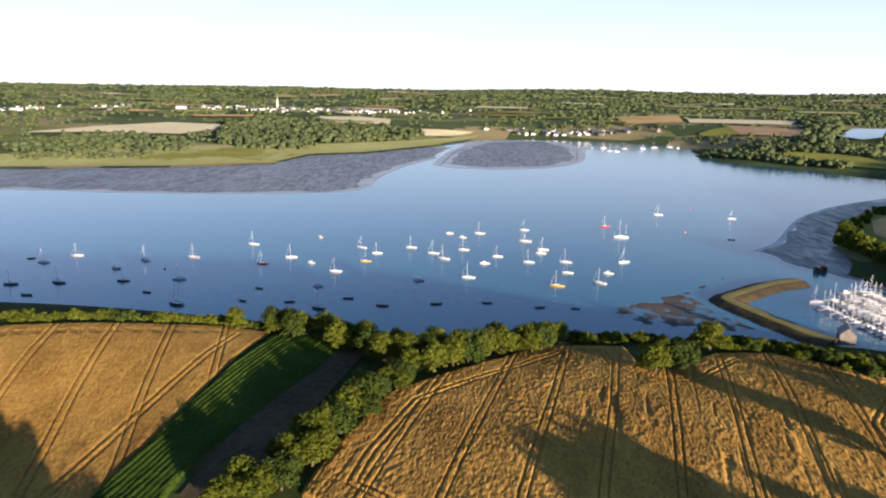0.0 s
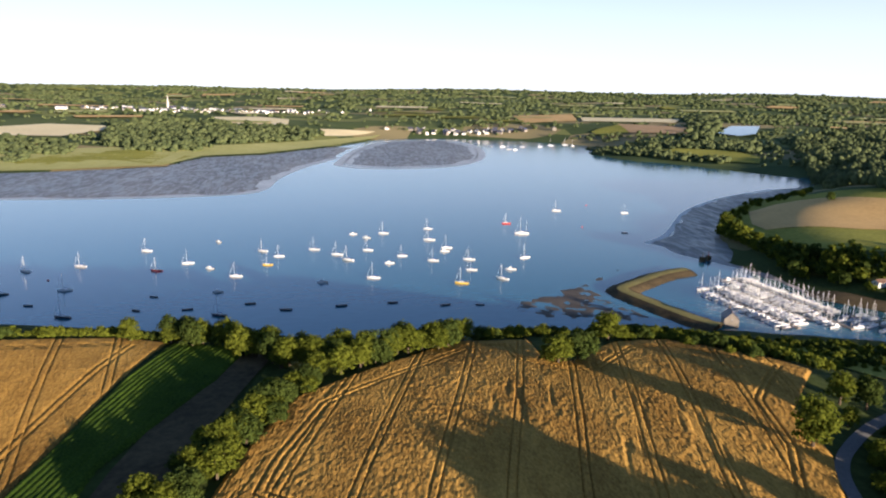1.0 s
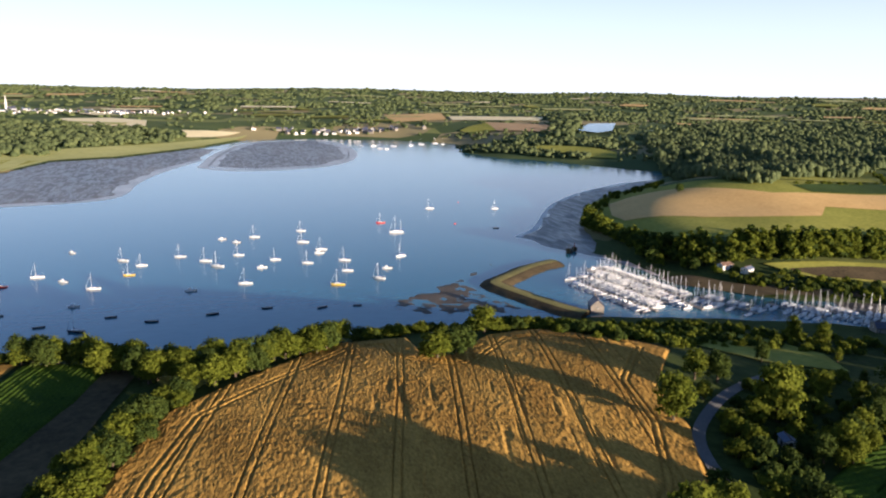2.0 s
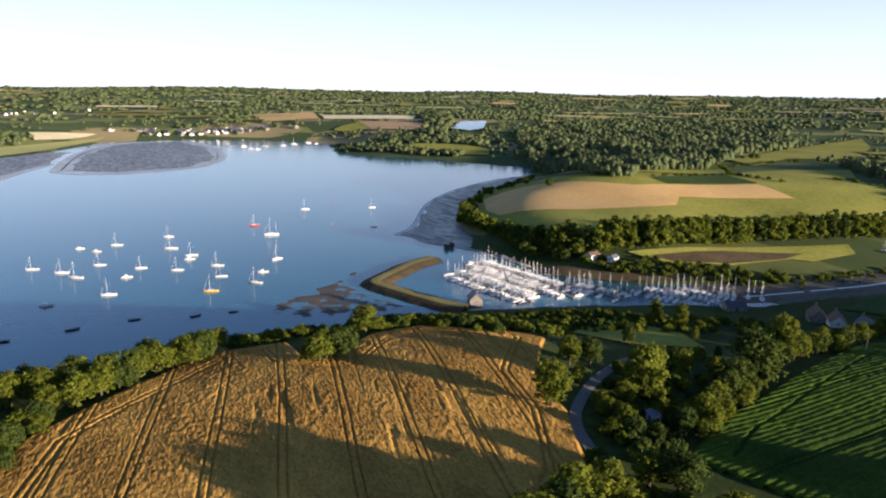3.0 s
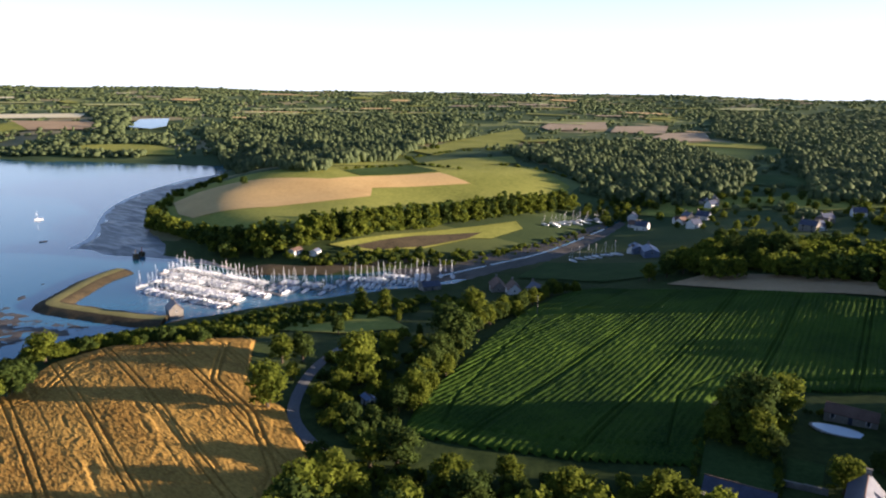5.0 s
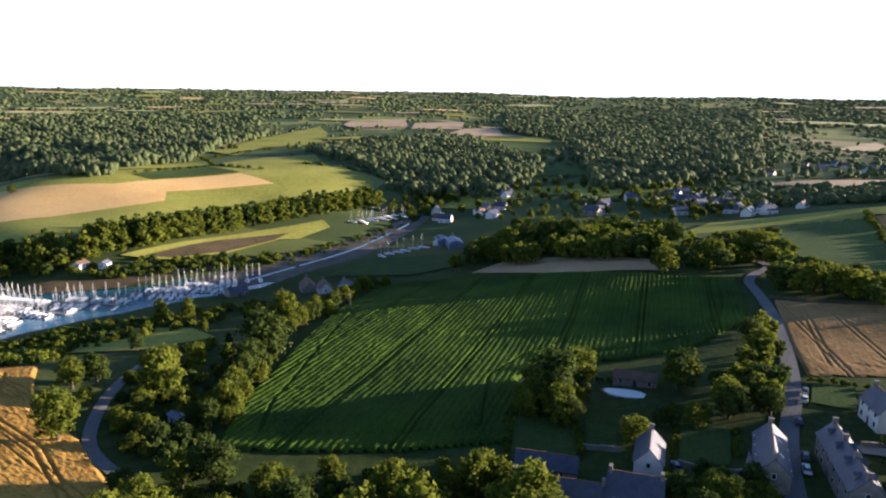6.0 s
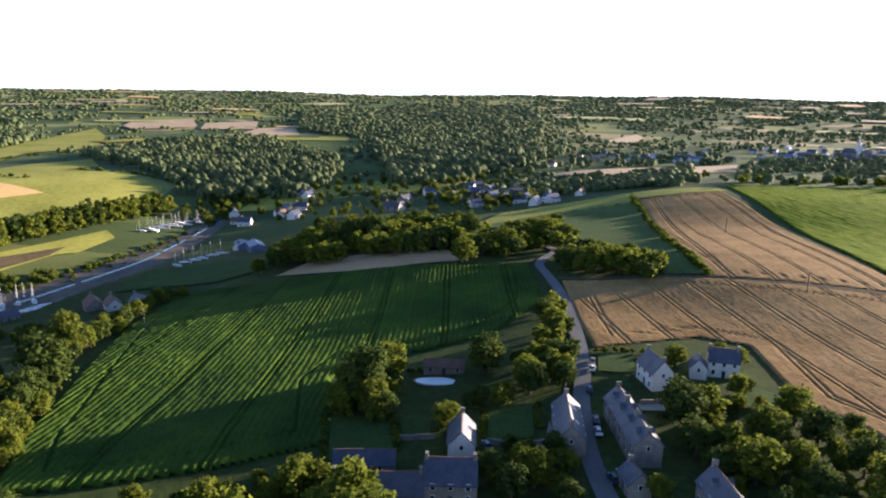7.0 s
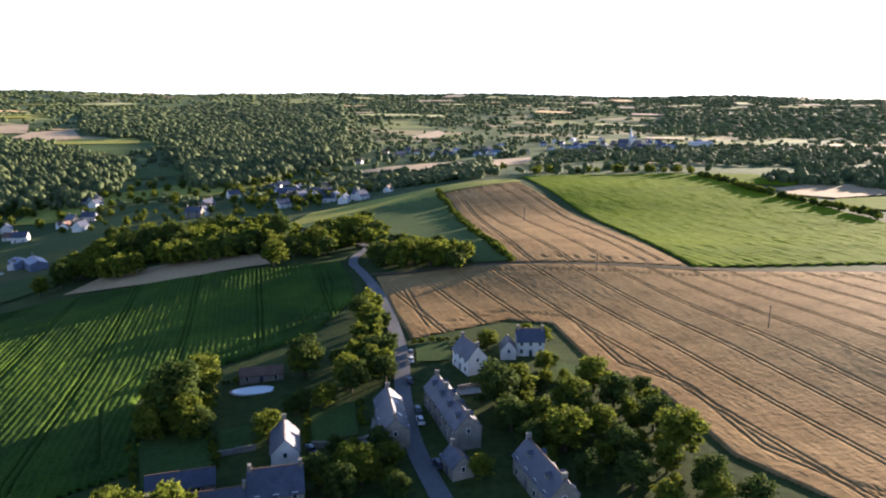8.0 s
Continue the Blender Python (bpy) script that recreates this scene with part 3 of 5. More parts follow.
drape("mudflat", ((325, 262), (352, 240), (395, 234), (440, 224), (490, 226), (552, 234), (612, 246), (608, 270), (512, 269), (440, 275), (365, 291), (335, 300), (330, 285)), M_CREEK, "grey wet mud of the drained creek", "mud", step=4, relief=0.9)
drape("bank", ((266, 372), (270, 352), (300, 318), (335, 303), (362, 292), (366, 300), (330, 318), (300, 338), (284, 362)), M_BANK, "brown mud bank of the marina basin", "mud", step=4, lift=0.4)
ribbon("creek", ((340, 262), (385, 254), (440, 244), (490, 246), (560, 250), (610, 258)), 2.4, M_WATER, "narrow channel of water in the creek mud", "water", top=1.0)
ribbon("road", FIELDS["road"], 4.6, M_ASPHALT, "narrow grey asphalt village road", lift=0.35)
ribbon("lane", FIELDS["lane"], 3.2, M_ASPHALT, "curving asphalt lane between trees", lift=0.35)
ribbon("farm_track", FIELDS["track"], 4.5, M_BANK, "earth farm track between wheat fields", lift=0.3)


def shoal(line, width):
    ribbon("shoal", line, width, M_RIM_SHEEN, "pale rim painting wet sheen and foam where shallow water laps the mud", "shoal", top=0.1)


shoal(FIELDS["mud_west"][8:15], 20.0)
oval = np.array(FIELDS["mud_oval"])
for grow, wide in ((1.0, 14.0), (1.12, 15.0)):
    rim = oval.mean(0) + (oval - oval.mean(0)) * (grow, 1 + (grow - 1) * 0.8)
    shoal([tuple(p) for p in np.concatenate([rim, rim[:1]]).tolist()], wide)
shoal(FIELDS["mud_head"][:7], 5.0)


def ridge(name, line, width, tall, mat, label):
    """A bank with sloping sides, standing in the water."""
    p = np.array(line, float)
    for _ in range(2):
        p = np.concatenate([p[:1], np.stack([p[:-1] * 0.75 + p[1:] * 0.25, p[:-1] * 0.25 + p[1:] * 0.75], 1).reshape(-1, 2), p[-1:]])
    t = np.gradient(p, axis=0)
    t /= np.linalg.norm(t, axis=1)[:, None]
    prof = ((-0.5, -0.6), (-0.3, 0.45), (-0.17, 1.0), (0.0, 1.04), (0.17, 1.0), (0.3, 0.45), (0.5, -0.6))
    verts, faces = [], []
    for i, ((x, y), (tx, ty)) in enumerate(zip(p, t)):
        for s, h in prof:
            wob = 1 + 0.12 * math.sin(i * 1.7 + s * 9)
            verts.append((x - ty * s * width * wob, y + tx * s * width * wob, tall * h))
    k = len(prof)
    for i in range(len(p) - 1):
        faces += [(i * k + j, i * k + j + 1, (i + 1) * k + j + 1, (i + 1) * k + j) for j in range(k - 1)]
    faces += [tuple(range(k)), tuple((len(p) - 1) * k + j for j in range(k))[::-1]]
    ob = new(name, mesh_from(name, verts, faces, mat, True))
    if ob.data.polygons[2].normal.z < 0:
        ob.data.flip_normals()
    return tagged(ob, label, "dike", kind="structure")


ridge("dike", FIELDS["dike"], 25, 2.2, M_BANK, "dark stone-faced dike round the basin")
ribbon("dike_crest", FIELDS["dike"], 6.5, M_DIKE, "dry grass on the crest of the dike", "grass", top=2.35, crown=0.15)

# ---- trees ----
RNG = np.random.default_rng(4)


def crown_mesh(name, lobes, count, size, mat, core=0.64):
    """A crown of many small leaf clumps round overlapping lobes."""
    lobes = np.array(lobes)
    verts, faces, norms = [], [], []
    ico = bmesh.new()
    bmesh.ops.create_icosphere(ico, subdivisions=1, radius=1)
    iv = np.array([v.co for v in ico.verts])
    itf = [[v.index for v in f.verts] for f in ico.faces]
    ico.free()
    for cx, cy, cz, r in lobes:
        o = len(verts)
        jig = RNG.uniform(0.82, 1.08, (len(iv), 1))
        for p, q in zip(iv * r * core * jig, iv):
            verts.append((cx + p[0], cy + p[1], cz + p[2] * 0.92))
            norms.append(tuple(q))
        faces += [tuple(o + i for i in f) for f in itf]
    w = lobes[:, 3] ** 2
    made = 0
    while made < count:
        cx, cy, cz, r = lobes[RNG.choice(len(lobes), p=w / w.sum())]
        d = RNG.normal(size=3)
        d /= np.linalg.norm(d)
        if d[2] < -0.45:
            continue
        p = np.array((cx, cy, cz)) + d * r * RNG.uniform(0.68, 1.28) * np.array((1, 1, 0.95))
        if any(np.sum((p - l[:3]) ** 2) < (l[3] * 0.66) ** 2 for l in lobes):
            continue
        n_ = d + RNG.normal(0, 0.45, 3)
        n_ /= np.linalg.norm(n_)
        t = np.cross(n_, RNG.normal(size=3))
        t /= np.linalg.norm(t)
        b = np.cross(n_, t)
        s = size * RNG.uniform(0.55, 1.25)
        o = len(verts)
        for a, c, h in ((-1, -0.7, 0), (0.9, -0.9, -0.25), (1.1, 0.8, 0), (-0.8, 1.0, -0.3)):
            q = p + t * a * s + b * c * s + n_ * h * s
            verts.append(tuple(q))
            nn = d * 0.3 + n_ * 0.9
            norms.append(tuple(nn / np.linalg.norm(nn)))
        faces.append((o, o + 1, o + 2, o + 3))
        made += 1
    me = mesh_from(name, verts, faces, mat, True)
    me.normals_split_custom_set_from_vertices(norms)
    return me


def tree_lobes(kind):
    out = []
    if kind == "round":
        for k in range(24):
            a, z = k * 2.4 + RNG.uniform(0, 0.9), 0.24 + 0.0235 * k + RNG.uniform(-0.04, 0.04)
            rr = RNG.uniform(0.4, 1.12) * 0.28 * math.sqrt(max(0.05, 1 - ((z - 0.45) / 0.5) ** 2))
            out.append((math.cos(a) * rr, math.sin(a) * rr, z, RNG.uniform(0.07, 0.14)))
        out += [(0, 0, 0.80, 0.14), (0.03, -0.03, 0.5, 0.24), (-0.02, 0.02, 0.33, 0.2)]
    elif kind == "tall":
        for k in range(14):
            a, z = k * 2.4 + RNG.uniform(0, 0.6), 0.18 + 0.052 * k
            rr = 0.15 * (1.2 - z) * RNG.uniform(0.6, 1.1)
            out.append((math.cos(a) * rr, math.sin(a) * rr, z, RNG.uniform(0.085, 0.125) * (1.25 - 0.5 * z)))
        out += [(0, 0, 0.91, 0.07), (0, 0, 0.45, 0.13), (0, 0, 0.66, 0.11)]
    else:
        for k in range(12):
            a = k * 2.4 + RNG.uniform(0, 0.6)
            rr = RNG.uniform(0.12, 0.48)
            out.append((math.cos(a) * rr, math.sin(a) * rr, RNG.uniform(0.22, 0.72 - 0.5 * rr), RNG.uniform(0.16, 0.27)))
        out += [(0, 0, 0.66, 0.24), (0.05, 0, 0.4, 0.36)]
    return out


def trunk_mesh():
    bm = bmesh.new()
    rod(bm, (0, 0, -0.05), (0.01, 0.0, 0.3), 0.034, 0.024, 7)
    for k in range(5):
        a = k * 1.3
        rod(bm, (0.008, 0, 0.22 + 0.03 * k), (math.cos(a) * 0.16, math.sin(a) * 0.16, 0.45 + 0.06 * k), 0.017, 0.006, 5)
    me = bpy.data.meshes.new("trunk")
    bm.to_mesh(me)
    bm.free()
    me.materials.append(M_BARK)
    return me


TRUNK = trunk_mesh()
PLANTS = {}


def plant_kind(key, name, lobes, count, size, mat, label, category):
    me = crown_mesh("crown", lobes, count, size, mat)
    if key.startswith("far"):
        PLANTS.setdefault(key, []).append(me)
        return
    root = thing(name, label, category)
    crown = new("crown", me)
    crown.parent = root
    stem = new("trunk", TRUNK)
    stem.parent = root
    PLANTS.setdefault(key, []).append([root, False])


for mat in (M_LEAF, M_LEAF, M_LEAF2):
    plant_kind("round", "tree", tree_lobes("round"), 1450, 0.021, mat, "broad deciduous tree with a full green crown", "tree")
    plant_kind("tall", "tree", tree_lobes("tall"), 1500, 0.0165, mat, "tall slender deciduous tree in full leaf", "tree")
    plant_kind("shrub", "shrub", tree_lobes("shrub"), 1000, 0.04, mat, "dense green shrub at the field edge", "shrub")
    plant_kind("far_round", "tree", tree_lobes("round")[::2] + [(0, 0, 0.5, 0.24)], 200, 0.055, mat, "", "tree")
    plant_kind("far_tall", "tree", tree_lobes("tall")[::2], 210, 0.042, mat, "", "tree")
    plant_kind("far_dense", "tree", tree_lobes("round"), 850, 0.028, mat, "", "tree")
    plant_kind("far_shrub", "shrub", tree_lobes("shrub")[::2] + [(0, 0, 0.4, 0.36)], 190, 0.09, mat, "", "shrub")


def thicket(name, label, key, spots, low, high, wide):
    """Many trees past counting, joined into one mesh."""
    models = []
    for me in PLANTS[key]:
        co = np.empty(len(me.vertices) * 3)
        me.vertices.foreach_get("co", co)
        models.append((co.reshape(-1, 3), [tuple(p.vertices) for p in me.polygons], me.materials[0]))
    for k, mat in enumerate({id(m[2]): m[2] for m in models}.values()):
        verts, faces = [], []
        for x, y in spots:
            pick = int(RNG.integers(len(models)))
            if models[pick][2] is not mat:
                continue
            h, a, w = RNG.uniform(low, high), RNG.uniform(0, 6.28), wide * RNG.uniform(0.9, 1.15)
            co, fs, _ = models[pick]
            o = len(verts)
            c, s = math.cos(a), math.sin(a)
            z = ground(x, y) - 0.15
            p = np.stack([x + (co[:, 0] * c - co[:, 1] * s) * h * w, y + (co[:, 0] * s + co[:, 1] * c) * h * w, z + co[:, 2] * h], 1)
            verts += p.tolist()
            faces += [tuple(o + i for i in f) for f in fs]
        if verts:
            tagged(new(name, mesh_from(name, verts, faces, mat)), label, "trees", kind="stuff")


def plant(key, x, y, h, wide=1.0, group=""):
    pool = PLANTS[key]
    m = Matrix.Translation((x, y, ground(x, y) - 0.15)) @ Matrix.Rotation(RNG.uniform(0, 6.28), 4, "Z") @ Matrix.Diagonal((h * wide * RNG.uniform(0.9, 1.15), h * wide * RNG.uniform(0.9, 1.15), h, 1))
    ob = spawn(pool[int(RNG.integers(len(pool)))], m)
    if group:
        ob["group"] = group
    return ob


TREES = {
    "T_CLUMP": [(63.7, 196.2, 10.5), (70.3, 198.3, 10.7), (61.3, 199.6, 6.2), (78.2, 208.1, 6), (89.1, 221, 11.1)],
    "T_LANE": [(110.5, 141.3, 15.4), (128.2, 152.1, 6.7), (142.3, 163.2, 10.8), (135.4, 165.1, 10.7), (142.5, 139, 18.3), (132.6, 136.7, 8.3), (185.4, 191.4, 8.1), (169.1, 150.4, 11.1), (186.6, 136.5, 20.3), (229.2, 158.3, 17.4), (165, 128.4, 11.5), (143, 118, 11.6), (206.3, 146.8, 9.1), (175.8, 133.7, 13.1)],
    "T_LANE_LOW": [(116.4, 123.7, 5.6), (120.5, 121, 7.2), (125.6, 117.2, 5.7), (123.8, 133.2, 5.9), (135.7, 122.3, 5.1), (142.8, 123.3, 6.1), (116.8, 112.8, 5.4), (124.1, 127.5, 6.7), (126.1, 138.8, 5.2), (153.2, 128.8, 5.5), (248.8, 163.4, 6.6), (249.8, 156.6, 7.9), (257.1, 153.8, 8), (322.4, 168.3, 8), (331.7, 162.8, 7.1)],
    "T_SOUTH": [(100.8, 111.3, 6.5), (107.5, 101.6, 9.5), (111.7, 97.1, 11.3), (111, 81.5, 9.5), (123.1, 73.9, 6.6), (118.5, 56.7, 11.9), (128.9, 41.4, 12.1), (129.5, 36.1, 10), (85.7, 103.2, 7.3), (94.4, 99.7, 10.8), (113.2, 74.3, 6.7), (117.5, 67, 5.4), (124.8, 50.5, 5.4), (107.5, 88, 4.8), (125.1, 45.6, 6.7)],
    "T_POOL": [(181.7, 38.6, 18.5), (193.4, 33.5, 15.5), (174.1, 34.4, 10.1), (181, 41.7, 9.5), (171, 31.1, 8.3), (203.3, 5.4, 12.4), (189.3, -6.9, 10.5), (162.8, 13.2, 9), (180.3, -1.1, 6.7), (179, 5.6, 6.7)],
    "T_ROAD": [(202.9, 5, 11.7), (186.8, -8.1, 10.4), (238.9, -17.4, 10.7), (254.1, -14.9, 10.2), (207.4, -16.7, 9.4), (191.2, -18.3, 8.8), (178.8, 0.2, 7.5), (166.6, 14.3, 7.1), (133.8, -2.7, 8.9), (140.7, 1.9, 8.3), (138.3, -7.7, 8.2), (134.5, -13.4, 6), (219.2, -13.1, 5.9), (207, -5.3, 6.6), (177.7, 7.7, 5.8)],
    "T_EAST": [(166.1, -45, 14), (173, -53.2, 10), (152.3, -52.9, 9.9), (142.3, -55.1, 12.4), (171.2, -73.7, 11.5), (160.6, -74.8, 10.7), (165.8, -84.8, 7), (147.5, -79.5, 10.2), (136.4, -80.3, 12.8), (129.1, -73.7, 8.6), (119.5, -77.5, 10), (115.5, -77.1, 8.1), (113.1, -84.9, 8.3), (207.6, -52.4, 7.7), (215.7, -68, 6.1), (210.5, -72.2, 6.6), (153.8, -45.4, 9.9), (143.7, -48, 8.7), (145.8, -64.9, 9.8), (135.2, -65.9, 9.4), (159.4, -62.8, 11.2), (124.2, -63.5, 9.5), (127.9, -55, 8.2), (134.6, -33.1, 6.8)],
    "T_GROVE": [(376.5, 0.8, 14.6), (403, -22.6, 15.7), (399.1, -32.1, 11.4), (397.7, -12, 12.7), (383, 6.8, 9.9), (336.8, -31.9, 11.2), (329.1, -42.1, 14.4), (322.3, -52.1, 14.2), (318.5, -60.2, 10.7), (335, -48.5, 11.7), (341.4, -38, 11), (345.1, 21.4, 15), (364.7, 12.4, 11.1), (317.4, -66.2, 7)],
    "T_SHORE_TALL": [(228.5, 220.9, 12.7), (232.7, 209.4, 12.5), (219.6, 189.9, 6.5), (199.4, 161.6, 5.8), (242.4, 186.4, 5.4)],
}
TREES["T_VALLEY"] = [(411, 122, 18.0), (420, 107, 21.1), (415, 93, 22), (420, 82, 22), (432, 75, 16.5), (384, 55, 13.0), (376, 44, 13.3), (389, 35, 12.4), (396, 21, 21.5), (378, 130, 15.2), (393, 126, 13.9), (367, 136, 11.6), (385, 6, 9.7), (391, -6, 11.8), (513, 140, 13.3), (499, 78, 13.4)]
TREES["T_HEAD"] = [(428, 569, 9.5), (911, 716, 11.0), (919, 712, 9.0), (899, 721, 7.0)]
TREES["T_WEST"] = [(-48, 70, 18), (-43, 61, 20), (-60, 76, 23), (-64, 80, 21), (-28, 58, 15), (-36, 64, 13)]
TREES["T_SHADE"] = [(79, 93, 17), (90, 89.5, 11), (93, 79, 12), (66, 68, 15), (104, 72, 12)]
for key, kind, wide, group in (
        ("T_VALLEY", "round", 1.05, "tall pale green trees in the valley"), ("T_HEAD", "round", 1.2, "lone trees on the headland fields"), ("T_WEST", "round", 1.1, "trees below the western wheat"), ("T_SHADE", "round", 1.1, "tall trees above the hamlet"), ("T_CLUMP", "round", 1.4, "trees at the edge of the wheat"), ("T_LANE", "round", 1.02, "trees along the lane"),
        ("T_LANE_LOW", "shrub", 0.9, "dense dark shrubs between lane and maize"), ("T_SOUTH", "round", 1.25, "row of green trees below the maize"),
        ("T_POOL", "round", 1.15, "dense green garden trees behind the houses"), ("T_ROAD", "round", 1.2, "trees by the road"),
        ("T_EAST", "round", 1.25, "dense green garden trees behind the houses"), ("T_GROVE", "round", 1.4, "grove by the road"), ("T_SHORE_TALL", "tall", 1.2, "trees above the marina")):
    for x, y, h in TREES[key]:
        h *= 1.12 if key == "T_POOL" and h < 15 else 1.0
        plant(kind, x, y, h, wide, group)


def along(line, gap, spread=0.0):
    """Points along a line, gap metres apart, strayed sideways."""
    p = np.array(line, float)
    for a, b in zip(p[:-1], p[1:]):
        d = np.linalg.norm(b - a)
        for k in range(max(1, int(d / gap))):
            q = a + (b - a) * (k + RNG.uniform(0.2, 0.8)) / max(1, int(d / gap))
            yield q[0] + RNG.normal(0, spread), q[1] + RNG.normal(0, spread)


def within(outline, gap):
    """Strayed points on a grid within an outline."""
    p = np.array(outline, float)
    (x0, y0), (x1, y1) = p.min(0), p.max(0)
    gx, gy = np.meshgrid(np.arange(x0, x1, gap), np.arange(y0, y1, gap))
    gx = gx.ravel() + RNG.uniform(-0.45, 0.45, gx.size) * gap
    gy = gy.ravel() + RNG.uniform(-0.45, 0.45, gy.size) * gap
    ok = sdist(gx, gy, p) < 0
    return list(zip(gx[ok].tolist(), gy[ok].tolist()))


LINES = {
    "L_HEDGE": [(-37, 121), (-31, 136), (-24, 156), (-14, 177), (-7, 187)],
    "L_SHORE1": [(-64, 223), (-50, 225), (-33, 214), (-14, 199), (3, 195), (22, 215), (40, 229)],
    "L_SHORE2": [(39, 233), (60, 238), (75, 236), (89, 230), (105, 222), (121, 212), (136, 201)],
    "L_HEDGEROW_W": [(-200, 184), (-176, 192), (-137, 208), (-108, 220), (-74, 231), (-56, 229)],
    "L_MAIZE_HEDGE": [(134, 115), (157, 123), (187, 136), (215, 149), (250, 158), (303, 165), (328, 168)],
    "L_PASTURE_HEDGE": [(559, -96), (387, -89), (305, -88)],
    "L_EAST_HEDGE": [(593, -345), (547, -347), (503, -344), (458, -351), (421, -358), (389, -360)],
    "L_EAST_BACK": [(607, -185), (625, -262), (612, -335)],
    "L_MID_HEDGE": [(792, -35), (711, -91), (731, -142), (770, -215)],
    "L_HEAD_D": [(643, 468), (647, 535), (787, 667)],
    "L_HEAD_C": [(721, 461), (729, 407), (704, 350)],
    "L_HEAD_B": [(778, 644), (911, 662), (1021, 623)],
    "L_HEAD_A": [(525, 535), (586, 532), (637, 528)],
    "W_BELT": [(284, 408), (296, 377), (316, 363), (349, 349), (423, 340), (474, 336), (529, 323), (604, 300), (609, 316), (532, 340), (476, 352), (425, 356), (352, 364), (322, 377), (308, 391), (298, 414)],
    "W_HEADSHORE": [(344, 598), (318, 522), (303, 452), (309, 389), (310, 366), (294, 364), (279, 395), (288, 459), (300, 525)],
    "W_HEADSHORE2": [(357, 616), (419, 682), (520, 723), (438, 610), (414, 650), (337, 563)],
    "W_BASIN": [(148, 255), (174, 273), (216, 271), (250, 238), (285, 208), (258, 189), (217, 207), (177, 223), (121, 199)],
    "W_CREEKN": [(295, 366), (344, 335), (415, 272), (509, 262), (575, 256), (506, 245), (398, 252), (348, 290), (307, 329)],
    "W_VALLEY": [(367, 112), (466, 139), (500, 112), (476, 31), (365, 17), (370, 68)],
    "W_VALLEY2": [(379, 137), (443, 155), (440, 125), (378, 105)],
    "W_VALLEY3": [(435, 127), (516, 144), (516, 92), (404, 18), (368, 29), (378, 61)],
    "W_HILL": [(879, 534), (1134, 622), (1350, 570), (1307, 458), (969, 242), (857, 209), (742, 198), (677, 217), (665, 278), (670, 329), (712, 354)],
    "W_HILL2": [(861, 1284), (1076, 1485), (1292, 1562), (1520, 1482), (1595, 1317), (1557, 1131), (1150, 822), (933, 772), (745, 641), (541, 562), (491, 532), (482, 588), (644, 903), (759, 1112)],
    "W_FOREST": [(2612, 769), (3218, 420), (3747, -140), (939, -44), (827, 34), (751, 75), (753, 123), (877, 150), (1016, 196), (1342, 271), (1609, 477)],
    "W_WEST": [(-419, 1296), (-514, 1679), (-458, 1888), (-318, 1770), (-128, 1667), (-45, 1616), (-79, 1490), (-241, 1335), (-247, 1257), (-345, 1214)],
    "W_WEST2": [(-700, 1117), (-703, 1269), (-663, 1376), (-509, 1343), (-446, 1268), (-419, 1152), (-515, 1099), (-614, 1058)],
    "W_WEST3": [(-638, 1049), (-557, 1096), (-453, 1108), (-438, 1060), (-562, 1023), (-613, 1012)],
    "W_PEN": [(503, 1408), (515, 1259), (565, 1173), (620, 1087), (600, 1050), (544, 1127), (487, 1213), (454, 1254)],
    "W_PEN2": [(560, 1286), (659, 1290), (802, 1293), (690, 1120), (668, 1186), (587, 1213)],
    "W_LAKE": [(965, 1904), (1114, 2043), (819, 1471), (704, 1317), (688, 1370)],
    "W_ROADS": [(436, 21), (454, -29), (397, -38), (369, 1)],
    "W_TOWNE": [(666, 20), (799, -32), (767, -121), (896, -229), (607, -143), (668, -54)],
    "W_EASTLOW": [(168, -43), (193, -54), (195, -67), (177, -76), (161, -85), (132, -83), (115, -81), (116, -55), (130, -46)],
    "W_GROVE": [(334, -26), (362, -31), (375, -42), (347, -68), (314, -71), (304, -67), (315, -46)],
    "W_GROVE2": [(373, 13), (414, -3), (466, -29), (429, -41), (372, -37), (383, -24), (379, -11), (353, 1)],
    "W_EASTWOOD": [(559, -381), (591, -450), (605, -552), (500, -470), (520, -430)],
    # extra shrubs packed in here to darken ground that lies in shade
    "W_LANE": [(121, 136), (146, 157), (181, 176), (198, 166), (181, 136), (138, 116), (118, 105), (109, 113)],
    "W_SOUTH": [(97, 112), (111, 94), (131, 62), (146, 40), (132, 33), (100, 58), (81, 88)],
    "W_POOLSIDE": [(169, 44), (194, 49), (206, 37), (197, 30), (178, 29), (165, 33)],
    "W_GARDEN": [(137, 4), (156, 2), (155, -10), (144, -16), (129, -16)],
    "W_GARDEN2": [(190, -5), (232, -10), (289, -18), (253, -26), (206, -22), (185, -19)],
    "W_LOWSHORE": [(94, 221), (120, 211), (158, 199), (179, 218), (155, 271), (141, 303)],
    "W_VALLEYMIX": [(667, 279), (767, 208), (845, -42), (588, -32), (526, 24), (530, 150), (589, 208)],
    "W_SLOPE": [(726, 117), (788, 44), (747, -66), (622, -45), (580, 32), (670, 75)],
    "W_CREEKE": [(602, 298), (680, 284), (689, 244), (641, 250), (576, 254)],
    "W_SOUTH2": [(72, 95), (94, 61), (124, 23), (106, 10), (75, 39), (53, 78)],
}
